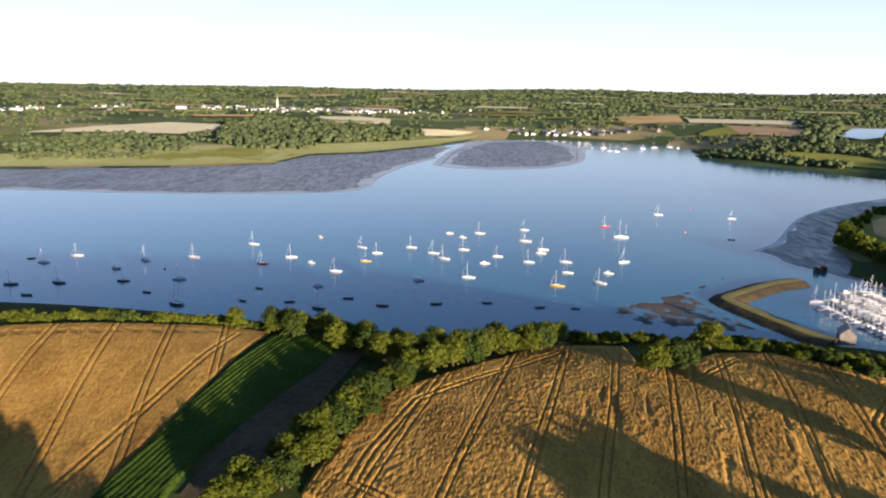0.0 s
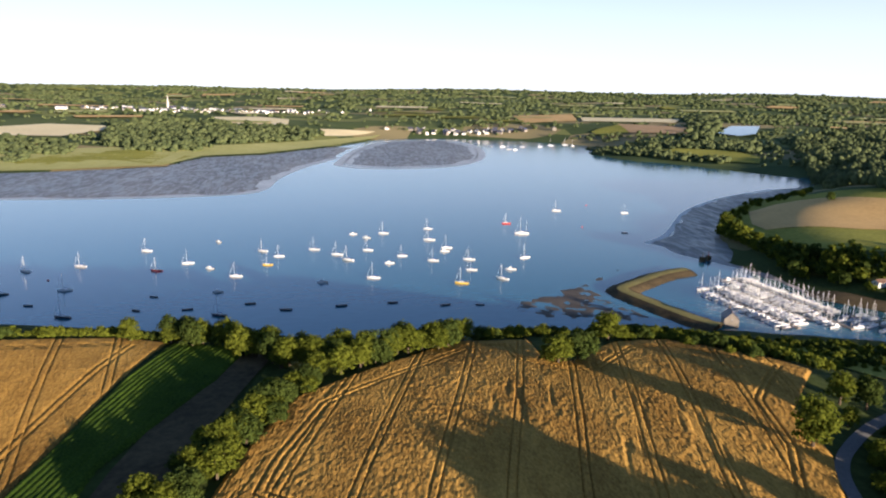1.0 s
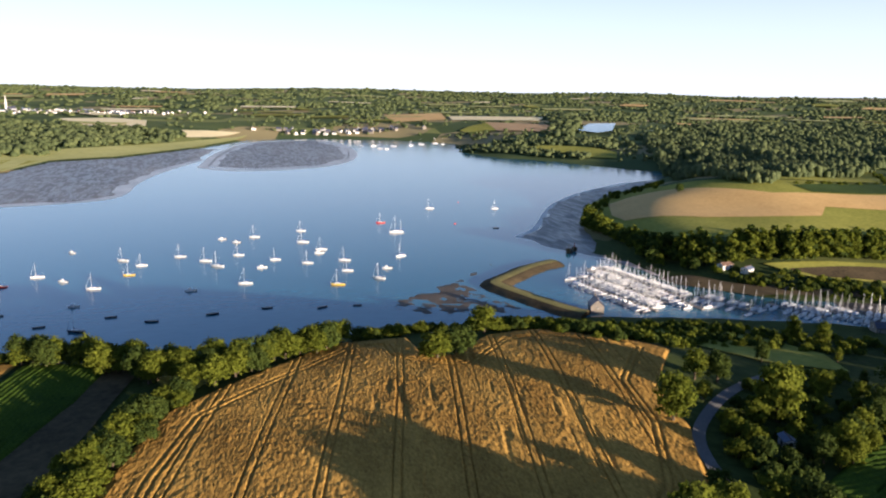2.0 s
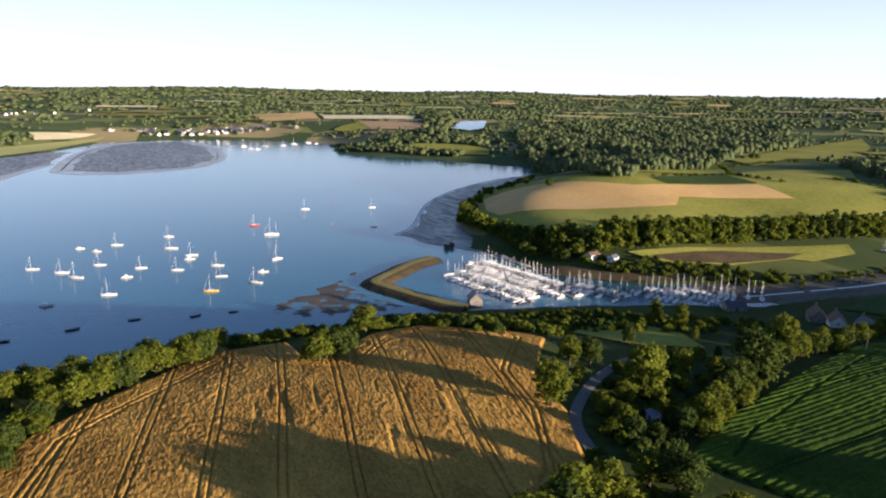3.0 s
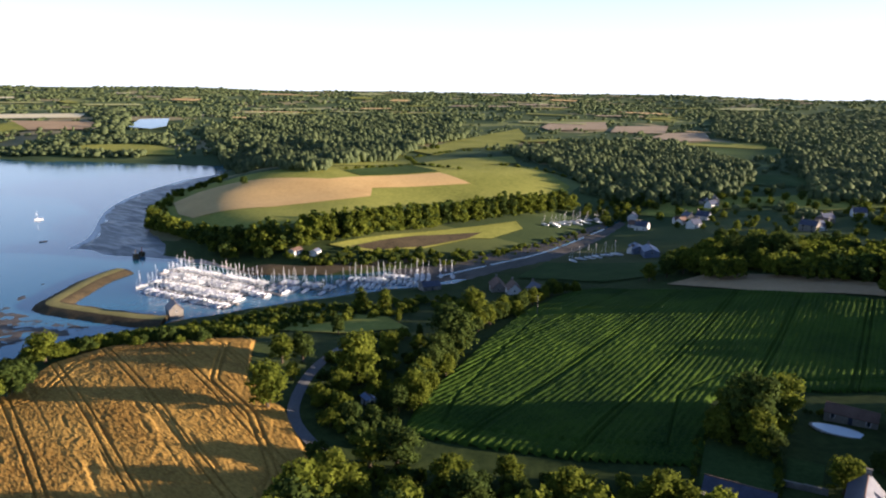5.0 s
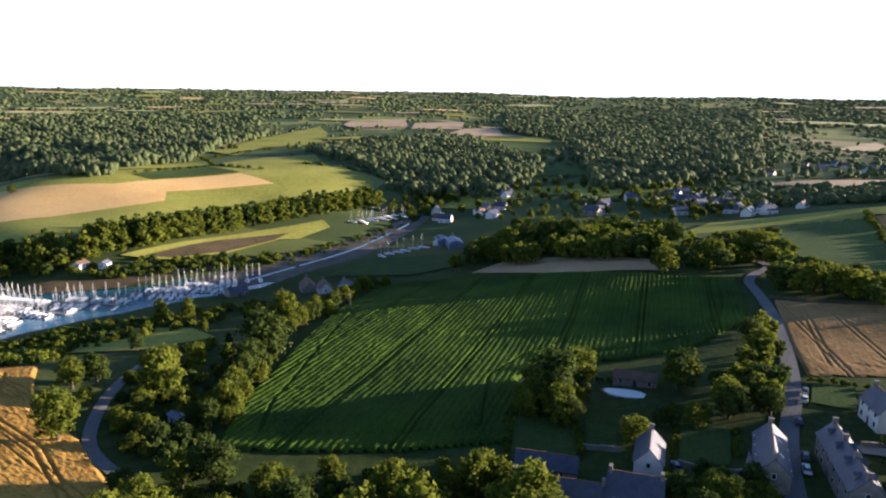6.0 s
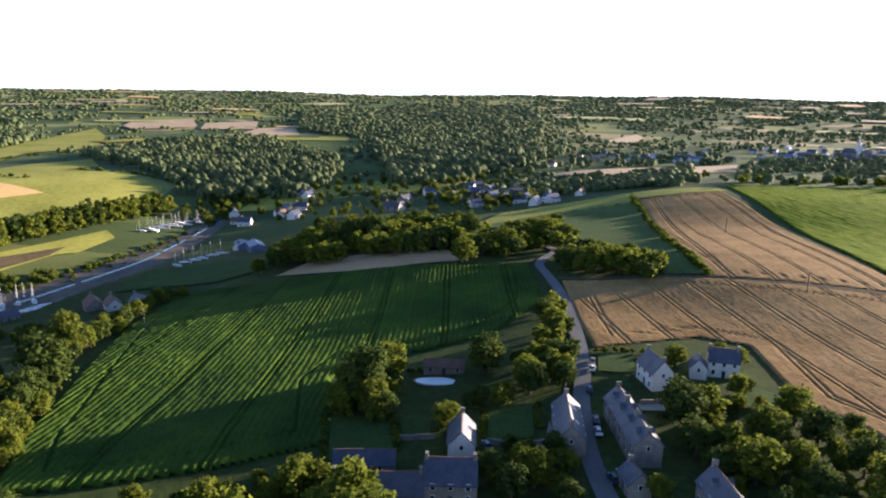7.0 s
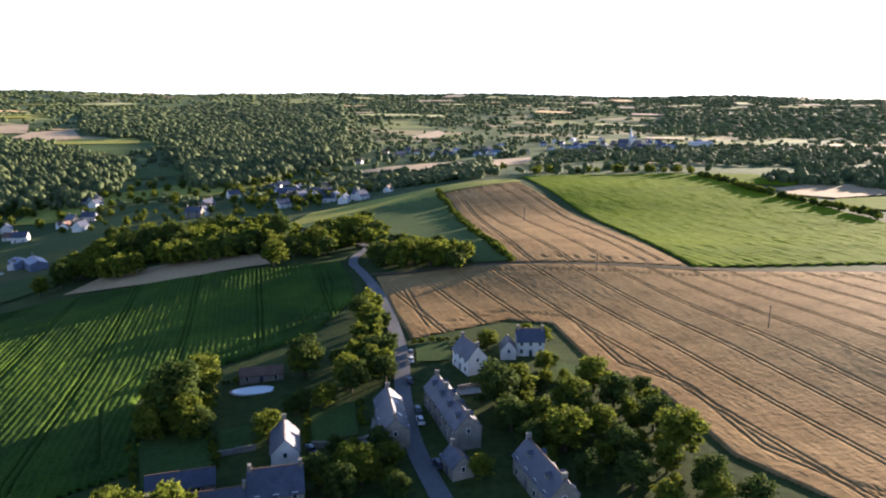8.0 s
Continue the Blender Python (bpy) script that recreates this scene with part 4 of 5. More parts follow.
for key, kind, gap, spread, low, high, wide, group in (
        ("L_HEDGE", "round", 1.4, 3.2, 5.0, 9.0, 1.3, "trees of the hedge between fields"), ("L_SHORE1", "round", 1.8, 3.2, 7.0, 11.0, 1.15, "trees above the shore"),
        ("L_SHORE2", "shrub", 2.2, 2.2, 3.5, 6.0, 1.0, "green shrubs on the slope above the shore"), ("L_HEDGEROW_W", "far_shrub", 1.0, 1.1, 2.2, 4.0, 1.15, "clipped hedge above the shore"),
        ("L_MAIZE_HEDGE", "round", 3.0, 1.8, 6.0, 10.0, 0.95, "trees of the hedge by the maize"),
        ("L_PASTURE_HEDGE", "far_shrub", 2.0, 0.7, 2.5, 4.5, 0.9, "clipped green hedge along the pasture"), ("L_EAST_HEDGE", "far_shrub", 2.6, 1.6, 3.5, 7.0, 0.95, "dark hedge beside the bright green field"),
        *((k, "far_shrub", 5.0, 1.5, 2.0, 5.5, 1.0, "dark field hedge on the headland") for k in ("L_HEAD_A", "L_HEAD_B", "L_HEAD_C", "L_HEAD_D")),
        ("L_EAST_BACK", "far_round", 7.0, 4.0, 7.0, 11.0, 1.1, "row of trees behind the green field"), ("L_MID_HEDGE", "far_round", 7.0, 3.0, 6.0, 10.0, 1.1, "hedge trees before the distant town")):
    spots = list(along(LINES[key], gap, spread))
    if kind.startswith("far"):
        thicket("hedge", group, kind, spots, low, high, wide)
        continue
    for x, y in spots:
        plant(kind, x, y, RNG.uniform(low, high), wide, group)
for key, kind, gap, low, high, wide, group in (
        ("W_BELT", "far_tall", 5.0, 15.0, 21.0, 1.15, "dense dark belt of tall trees on the headland"), ("W_HEADSHORE", "far_round", 6.0, 8.0, 13.0, 1.2, "green wood along the headland shore"),
        ("W_HEADSHORE2", "far_round", 9.0, 5.0, 8.0, 1.2, "green wood along the headland shore"), ("W_BASIN", "far_shrub", 5.0, 2.5, 4.5, 0.9, "green shrubs on the bank above the marina"),
        ("W_CREEKN", "far_shrub", 5.5, 3.0, 6.0, 0.9, "green thicket of shrubs by the creek"), ("W_VALLEY", "far_round", 8.5, 9.0, 14.0, 1.15, "dense green wood in the valley"),
        ("W_VALLEY2", "far_round", 9.0, 8.0, 12.0, 1.1, "dense green wood in the valley"), ("W_VALLEY3", "far_round", 8.5, 8.0, 13.0, 1.1, "dense green wood in the valley"),
        ("W_ROADS", "far_round", 9.0, 7.0, 10.0, 1.1, "green wood beside the road"), ("W_GROVE", "far_round", 6.0, 6.0, 11.0, 1.2, "dense dark grove beside the road"), ("W_GROVE2", "far_round", 7.0, 7.0, 12.0, 1.2, "dense dark grove above the road"), ("W_EASTLOW", "far_dense", 8.0, 3.5, 7.5, 1.2, "dense green garden trees behind the houses"), ("W_LANE", "far_shrub", 4.6, 2.2, 5.0, 0.9, "dense dark shrubs between lane and maize"), ("W_SOUTH", "far_shrub", 5.0, 2.2, 5.0, 1.0, "row of green trees below the maize"), ("W_VALLEYMIX", "far_round", 19.0, 4.0, 9.5, 1.2, "scattered green trees among the village houses"), ("W_SLOPE", "far_round", 14.0, 6.0, 10.0, 1.2, "scattered green trees on the valley slope"), ("W_CREEKE", "far_round", 10.0, 6.0, 10.0, 1.15, "green trees by the head of the creek"), ("W_SOUTH2", "far_dense", 8.0, 12.0, 18.0, 1.1, "tall green trees round the hamlet"), ("W_POOLSIDE", "far_dense", 5.5, 5.0, 11.0, 1.0, "green garden shrubs round the pool"), ("W_GARDEN", "far_dense", 5.0, 6.0, 9.5, 1.1, "dense green garden trees behind the houses"), ("W_GARDEN2", "far_round", 6.0, 5.0, 9.5, 1.0, "green garden shrubs round the pool"), ("W_LOWSHORE", "far_shrub", 4.5, 3.0, 5.0, 0.9, "green shrubs on the slope above the shore")):
    spots = within(LINES[key], gap)
    if kind.startswith("far"):
        thicket("wood", group, kind, spots, low, high, wide)
        continue
    for x, y in spots:
        plant(kind, x, y, RNG.uniform(low, high), wide, group)

# ---- far woods, hedges and fields ----
FAR_FIELDS = []
far_mats = ((M_STRAW, "pale straw field far off"), (M_MEADOW, "light green meadow far off"), (M_BARLEY, "tan field far off"), (M_MARSH, "yellow-green pasture far off"))
frng = np.random.default_rng(21)
for k in range(190):
    az, r = radians(frng.uniform(-36, 138)), frng.uniform(1350, 4600)
    x, y = r * math.sin(az), r * math.cos(az)
    if sdist(np.array(x), np.array(y), WATER) < 200:
        continue
    if 85 < math.degrees(az) < 110 and r < 2300:
        continue
    w, d, tw = frng.uniform(50, 210), frng.uniform(40, 130) * (r / 2400), frng.uniform(-0.5, 0.5)
    ca, sa = math.cos(az + tw), math.sin(az + tw)
    quad = [(x + u * w / 2 * ca + v * d / 2 * sa, y - u * w / 2 * sa + v * d / 2 * ca) for u, v in ((-1, -1), (1, -0.9), (0.9, 1), (-1.1, 0.85))]
    if any(abs(x - f[0][0]) + abs(y - f[0][1]) < 170 for f in FAR_FIELDS):
        continue
    FAR_FIELDS.append(quad)
    mat, label = far_mats[int(frng.integers(4))]
    if mat is M_STRAW and math.degrees(az) > 45:
        mat = M_TAN
    drape("field", quad, mat, label, step=max(w, d) / 5, lift=1.5)


TOWN_TREES = {
    "W_TOWN2": [(667, -203), (791, -289), (686, -375), (659, -554), (995, -903), (1143, -729), (1034, -377)],
    "W_RIDGE": [(1510, -750), (1298, -1164), (1875, -1748), (2518, -1313)],
}


def lumps(spots, lobes):
    """Tree crowns far off, each of several rough lobes: verts and faces."""
    ico = bmesh.new()
    bmesh.ops.create_icosphere(ico, subdivisions=1, radius=1)
    bmesh.ops.delete(ico, geom=[v for v in ico.verts if v.co.z < -0.6], context="VERTS")
    ico.verts.index_update()
    iv = np.array([v.co for v in ico.verts])
    itf = np.array([[v.index for v in f.verts] for f in ico.faces])
    ico.free()
    q = np.repeat(spots, lobes, 0)
    n_ = len(q)
    turn, out = frng.uniform(0, math.tau, n_), frng.uniform(0.25, 0.75, n_)
    share = 1.0 if lobes == 1 else frng.uniform(0.45, 0.72, n_)
    rise = frng.uniform(0.22, 0.62, n_)
    if lobes == 1:
        out, rise = out * 0, rise * 0 + 0.42
    z = height(q[:, 0], q[:, 1]) + q[:, 3] * rise
    x, y = q[:, 0] + np.cos(turn) * out * q[:, 2], q[:, 1] + np.sin(turn) * out * q[:, 2]
    v = iv[None] * frng.uniform(0.7, 1.3, (n_, len(iv), 1)) * frng.uniform(0.9, 1.1, (n_, 1, 3))
    wide, tall = (q[:, 2] * share)[:, None], (q[:, 3] * (0.6 if lobes == 1 else 0.42))[:, None]
    v = np.stack([x[:, None] + v[..., 0] * wide, y[:, None] + v[..., 1] * wide, z[:, None] + v[..., 2] * tall], -1)
    f = itf[None] + (np.arange(n_) * len(iv))[:, None, None]
    return v.reshape(-1, 3).tolist(), f.reshape(-1, 3).tolist()


def far_woods():
    """Woodland far off: many rough tree crowns joined into one mesh by distance."""
    spots = []
    for key, gap, tall in (("W_HILL", 7.5, 11), ("W_HILL2", 8.0, 12), ("W_FOREST", 8.0, 11), ("W_WEST", 9, 11), ("W_WEST2", 10, 8), ("W_WEST3", 9, 6), ("W_PEN", 7, 7), ("W_PEN2", 9, 8), ("W_LAKE", 12, 12), ("W_TOWNE", 9, 8), ("W_EASTWOOD", 7, 8)):
        for x, y in within(LINES[key], gap):
            share = min(1.0, (1000 / math.hypot(x, y)) ** 1.4)
            clump = float(vnoise(x / 34, y / 34, 51))
            if frng.random() < share * 0.95 and clump > 0.2:
                big = frng.uniform(0.3, 1.0) * (0.55 + 0.85 * clump)
                x, y = x + frng.normal(0, 3), y + frng.normal(0, 3)
                spots.append((x, y, gap * (0.28 + 0.7 * big) * share ** -0.45, tall * (0.45 + 0.95 * big)))
    for key, gap, tall in (("W_TOWN2", 17, 7), ("W_RIDGE", 34, 13)):
        spots += [(x, y, gap * frng.uniform(0.25, 0.45), tall * frng.uniform(0.6, 1.25)) for x, y in within(TOWN_TREES[key], gap)]
    n_ = 95000
    az = np.radians(frng.uniform(-37, 139, n_))
    r = 620 + (4950 - 620) * frng.random(n_) ** 0.75
    x, y = r * np.sin(az), r * np.cos(az)
    wood = vnoise(x / 260, y / 260, 31) * 0.6 + vnoise(x / 90, y / 90, 32) * 0.4
    thin = frng.random(n_)
    # hedgerows follow the borders of uneven parcels
    cx, cy = np.floor(x / 170), np.floor(y / 170)
    near = []
    for i in (-1, 0, 1):
        for j in (-1, 0, 1):
            px, py = (cx + i + vnoise((cx + i) * 7.3, (cy + j) * 5.1, 41)) * 170, (cy + j + vnoise((cx + i) * 3.7, (cy + j) * 9.9, 42)) * 170
            near.append(np.hypot(x - px, y - py))
    near = np.sort(np.array(near), 0)
    hedge = near[1] - near[0]
    east = np.clip((np.degrees(az) - 75) / 20, 0, 1)
    ok = ((wood > 0.55 - 0.12 * east) & (thin < 0.42)) | ((hedge < 6 + r / 450) & (thin < 0.6))
    ok &= sdist(x, y, WATER) > 45
    # the town keeps its streets open
    ok &= ~((np.hypot((x - 1090) / 1.0, (y + 560) / 1.3) < 190) & (thin < 0.36))
    for poly in list(FIELDS.values()) + FAR_FIELDS:
        p = np.array(poly, float)
        if len(p) > 3:
            lo, hi = p.min(0) - 5, p.max(0) + 5
            sel = np.nonzero(ok & (x > lo[0]) & (x < hi[0]) & (y > lo[1]) & (y < hi[1]))[0]
            if len(sel):
                ok[sel] &= sdist(x[sel], y[sel], p) > 4
    ok &= ~((r < 900) & (np.degrees(az) > 20) & (np.degrees(az) < 64))
    size = 4.5 + 8.0 * np.clip((r - 600) / 3500, 0, 1)
    spots += [(x[i], y[i], size[i] * frng.uniform(0.6, 1.3), frng.uniform(5, 11)) for i in np.nonzero(ok)[0]]
    sp = np.array(spots)
    out = np.hypot(sp[:, 0], sp[:, 1])
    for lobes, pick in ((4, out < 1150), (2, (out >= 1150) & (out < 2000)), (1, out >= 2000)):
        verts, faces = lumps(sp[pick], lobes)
        ob = new("woodland", mesh_from("woodland", verts, faces, M_WOODS_HAZED, True))
        tagged(ob, "green woods and hedgerow trees reaching the horizon, paled for haze", "woods", kind="stuff")


far_woods()

# ---- boats ----
def hull_mesh(length, beam, free, mat, name="hull"):
    """A boat's hull with a raked bow, closed by its deck edge."""
    bm = bmesh.new()
    rings = []
    for s, b, f, k in ((-0.5, 0.36, 0.92, 0.10), (-0.3, 0.47, 0.90, 0.30), (0.0, 0.5, 0.95, 0.36), (0.25, 0.38, 1.05, 0.30), (0.42, 0.16, 1.18, 0.15), (0.5, 0.015, 1.28, -0.55)):
        x, w = s * length, b * beam
        rings.append([bm.verts.new(p) for p in ((x, w, f * free), (x - 0.02 * length, w * 0.86, 0.2 * free), (x - 0.03 * length, w * 0.3, -k * free), (x - 0.03 * length, -w * 0.3, -k * free), (x - 0.02 * length, -w * 0.86, 0.2 * free), (x, -w, f * free))])
    for a, b in zip(rings[:-1], rings[1:]):
        for j in range(5):
            bm.faces.new((a[j], b[j], b[j + 1], a[j + 1]))
        bm.faces.new((a[5], b[5], b[0], a[0]))
    bm.faces.new(rings[0]), bm.faces.new(rings[-1][::-1])
    bmesh.ops.recalc_face_normals(bm, faces=bm.faces[:])
    return bm


def sailing_boat(length, hull_mat, label, masts=1, group="", cover=M_BLUE):
    root = thing("sailing_boat", label, "boat", group)
    beam, free = length * 0.31, length * 0.105
    part("hull", hull_mesh(length, beam, free, hull_mat), hull_mat, root)
    bm = bmesh.new()
    box(bm, -0.44 * length, 0.30 * length, -0.34 * beam, 0.34 * beam, free * 0.9, free * 1.06, 0.06)
    part("deck", bm, M_TEAK if hull_mat is not M_GELCOAT else M_GELCOAT, root)
    bm = bmesh.new()
    box(bm, -0.16 * length, 0.24 * length, -0.27 * beam, 0.27 * beam, free, free + 0.055 * length, 0.12)
    cabin = part("cabin", bm, M_GELCOAT, root)
    for s in (-1, 1):
        bm = bmesh.new()
        box(bm, -0.08 * length, 0.12 * length, s * 0.25 * beam - 0.03, s * 0.25 * beam + 0.03, free + 0.018 * length, free + 0.035 * length)
        part("cabin_window", bm, M_GLASS, cabin)
    for k in range(masts):
        x, tall = (0.10 - 0.42 * k) * length, length * (1.12 - 0.3 * k)
        bm = bmesh.new()
        rod(bm, (x, 0, free), (x, 0, free + tall), 0.11, 0.075, 6)
        rod(bm, (x, -0.09 * length, free + tall * 0.55), (x, 0.09 * length, free + tall * 0.55), 0.035, sides=4)
        part("mast", bm, M_ALU, root)
        bm = bmesh.new()
        rod(bm, (x, 0, free + 0.13 * length), (x - 0.36 * length, 0, free + 0.12 * length), 0.17, 0.12, 6)
        part("boom", bm, cover, root, "boom with a furled sail under its cover")
    bm = bmesh.new()
    rod(bm, (0.49 * length, 0, free * 1.25), (0.11 * length, 0, free + length * 1.06), 0.05, 0.03, 5)
    part("forestay", bm, M_GELCOAT, root, "rolled white foresail on the forestay")
    bm = bmesh.new()
    rod(bm, (-0.48 * length, 0, free), (0.10 * length, 0, free + length * 1.1), 0.008, 0.008, 3)
    for s in (-1, 1):
        rod(bm, (0.06 * length, s * 0.45 * beam, free), (0.10 * length, 0, free + length * 1.05), 0.008, 0.008, 3)
    part("rigging", bm, M_ALU, root)
    bm = bmesh.new()
    box(bm, -0.42 * length, -0.2 * length, -0.2 * beam, 0.2 * beam, free * 1.06, free * 1.12, 0.05)
    part("cockpit", bm, M_TEAK, root)
    return root


def motor_boat(length, hull_mat, label, cabin=True):
    root = thing("motor_boat", label, "boat")
    beam, free = length * 0.36, length * 0.12
    part("hull", hull_mesh(length, beam, free, hull_mat), hull_mat, root)
    bm = bmesh.new()
    box(bm, -0.42 * length, 0.2 * length, -0.33 * beam, 0.33 * beam, free * 0.9, free * 1.05, 0.05)
    part("deck", bm, M_TEAK, root)
    if cabin:
        bm = bmesh.new()
        box(bm, -0.1 * length, 0.22 * length, -0.3 * beam, 0.3 * beam, free, free + 0.17 * length, 0.18)
        wheelhouse = part("wheelhouse", bm, M_GELCOAT, root)
        bm = bmesh.new()
        box(bm, -0.06 * length, 0.18 * length, -0.31 * beam, 0.31 * beam, free + 0.09 * length, free + 0.13 * length, 0.1)
        part("window", bm, M_GLASS, wheelhouse)
    else:
        bm = bmesh.new()
        for s in (-0.2, 0.05):
            box(bm, s * length, (s + 0.07) * length, -0.4 * beam, 0.4 * beam, free * 0.9, free * 1.08)
        part("thwart", bm, M_TEAK, root)
    bm = bmesh.new()
    box(bm, -0.56 * length, -0.49 * length, -0.08 * beam, 0.08 * beam, 0.0, free * 1.5, 0.03)
    part("outboard_motor", bm, M_RUBBER, root)
    return root


def set_out(model, spots, heading, spread, scale=(0.9, 1.15)):
    """Places a model at its first spot and copies of it at the others."""
    slot = [model, False]
    brng = np.random.default_rng(len(spots) * 7 + int(heading))
    for k, (x, y) in enumerate(spots):
        s = brng.uniform(*scale)
        m = Matrix.Translation((x, y, 0)) @ Matrix.Rotation(radians(heading + brng.normal(0, spread)), 4, "Z") @ Matrix.Scale(s, 4)
        spawn(slot, m)


BOATS = {
    "B_SAIL": [(-260.3, 445.1), (-248.2, 464.8), (-198.1, 455.1), (-169.2, 465), (-139.8, 507.7), (-103.7, 469.1), (-68, 433.2), (-59.4, 501.8), (-46.3, 484.7), (-23.2, 504.3), (-6.8, 487.3), (0.5, 470.8), (15.2, 499.4), (29.6, 559.5), (16.1, 423), (38.4, 479.9), (63.6, 531.8), (67.6, 576.2), (58.5, 464.8), (73.3, 503.3), (83.7, 466.3), (80.4, 437.7), (95.7, 414.4), (123.9, 468.8), (203.8, 659.9), (267.4, 644.5), (-158.6, 409.2)],
    "B_KETCH": [(142.2, 552.1)],
    "B_YELLOW": [(-51.7, 461.1), (68.7, 406.7)],
    "B_RED": [(-119.1, 450.7), (139.4, 596.5)],
    "B_SHADED": [(-141.7, 359.1), (-189.8, 403.6), (-250.3, 392.9), (-65.2, 355.9), (-225.4, 397.9)],
    "B_MOTOR": [(-95.3, 535), (-87.3, 454.2), (-207.2, 432.1), (28.3, 459.8), (5.3, 557.7), (15.4, 543), (106.5, 437.8), (-14.9, 414.7), (-73.1, 399), (70.2, 492.3)],
    "B_SMALL": [(-106.3, 392.4), (-229.5, 372.3), (-166.8, 381.1), (-109.2, 367.8), (-83.2, 367.1), (-52.3, 375), (-32.4, 362.5), (-3.5, 367), (24.3, 370.4), (52.6, 363.7), (71.6, 362.6), (229.4, 549.8), (-274.1, 455.1)],
    "B_BUOY": [(202, 576.9), (245.3, 692.1), (-176.2, 432.5)],
    "B_FAR": [(296.4, 1442), (320.7, 1432.7), (319.6, 1367.8), (330.2, 1357.3), (361.4, 1426.5), (400.7, 1433.4), (433.1, 1466.6), (471.1, 1487.6), (480.4, 1461.1)],
    "PONT": [(242.5, 402.9), (255.2, 330.1), (226.8, 386.8), (239.5, 319.3), (213.7, 372.9), (224.9, 309.2), (249.8, 323), (251.6, 305.3), (265.1, 325.9), (275.9, 291), (294.8, 304), (306.4, 275.7), (313.4, 296.1), (326, 258.8), (335.3, 281.8), (354.3, 258.8)],
    "LONE": [(210.6, 381.1)],
}
set_out(sailing_boat(7.8, M_GELCOAT, "white sailing boat at its mooring, sails furled", group="moored boats"), BOATS["B_SAIL"], 172, 14)
set_out(sailing_boat(11.5, M_GELCOAT, "large white two-masted ketch at its mooring", masts=2, group="moored boats"), BOATS["B_KETCH"], 178, 3, (1, 1.02))
set_out(sailing_boat(7.4, M_YELLOW, "yellow-hulled sailing boat at its mooring", group="moored boats"), BOATS["B_YELLOW"], 170, 8)
set_out(sailing_boat(7.2, M_RED, "red-hulled sailing boat at its mooring", group="moored boats"), BOATS["B_RED"], 172, 8)
# navy paint gives these hulls the dark of the hill's shadow
set_out(sailing_boat(8.0, M_NAVY, "sailing boat at its mooring, navy for the hill's shadow", group="moored boats"), BOATS["B_SHADED"], 168, 10)
set_out(motor_boat(6.0, M_GELCOAT, "small white motor boat at its mooring"), BOATS["B_MOTOR"], 172, 14)
# open boats near the shore, hill's shadow likewise put into navy hulls
set_out(motor_boat(5.0, M_NAVY, "small open boat at its mooring, navy for the hill's shadow", False), BOATS["B_SMALL"], 175, 14, (0.9, 1.3))
set_out(sailing_boat(9.0, M_GELCOAT, "white sailing boat far up the bay", group="boats before the village"), BOATS["B_FAR"], 175, 20, (0.9, 1.4))
set_out(sailing_boat(9.0, M_GELCOAT, "white sailing boat at the end of the pontoon", group="boats in the marina"), BOATS["LONE"], 200, 3)
buoy = thing("mooring_buoy", "red round mooring buoy afloat", "buoy")
bm = bmesh.new()
bmesh.ops.create_icosphere(bm, subdivisions=2, radius=0.7)
part("float", bm, M_RED, buoy)
bm = bmesh.new()
rod(bm, (0, 0, 0.6), (0, 0, 1.0), 0.08)
part("ring_post", bm, M_ALU, buoy)
set_out(buoy, BOATS["B_BUOY"], 0, 5)

# marina: pontoons with boats on both sides
berth = [sailing_boat(8.2, M_GELCOAT, "white sailing yacht berthed at a pontoon", group="boats in the marina"),
         sailing_boat(9.6, M_GELCOAT, "large white sailing yacht berthed at a pontoon", group="boats in the marina", cover=M_GELCOAT),
         sailing_boat(8.0, M_NAVY, "dark-hulled sailing yacht berthed at a pontoon", group="boats in the marina"),
         motor_boat(7.0, M_GELCOAT, "white motor cruiser berthed at a pontoon")]
berth = [[b, False] for b in berth]
mrng = np.random.default_rng(8)
piers = BOATS["PONT"]
for order, (a, b) in enumerate(zip(piers[::2], piers[1::2])):
    a, b = Vector((*a, 0)), Vector((*b, 0))
    d = b - a
    n_ = Vector((-d.y, d.x, 0)).normalized()
    pier = thing("pontoon", "grey timber floating pontoon of the marina", "pontoon", "pontoons of the marina")
    pier.location = a
    bm = bmesh.new()
    turn = Matrix.Rotation(math.atan2(d.y, d.x), 4, "Z")
    box(bm, 0, d.length, -1.0, 1.0, 0.15, 0.55)
    bm.transform(turn)
    part("deck", bm, M_TEAK, pier)
    for k in range(int(d.length / 14) + 1):
        bm = bmesh.new()
        p = d.normalized() * min(k * 14 + 1, d.length)
        rod(bm, p + n_ * 1.1 + Vector((0, 0, -2)), p + n_ * 1.1 + Vector((0, 0, 3.0)), 0.2)
        part("pile", bm, M_TIMBER, pier)
    steps = int(d.length / 3.5)
    for k in range(steps):
        for side in (-1, 1):
            if mrng.random() < (0.14 if order < 3 else 0.26):
                continue
            which = int(mrng.choice(4, p=(0.5, 0.27, 0.08, 0.15)))
            p = a + d * ((k + 0.5) / steps) + n_ * side * 6.0
            m = Matrix.Translation(p) @ Matrix.Rotation(math.atan2(n_.y, n_.x) + (math.pi if side > 0 else 0) + mrng.normal(0, 0.03), 4, "Z") @ Matrix.Scale(mrng.uniform(0.85, 1.12), 4)
            spawn(berth[which], m)

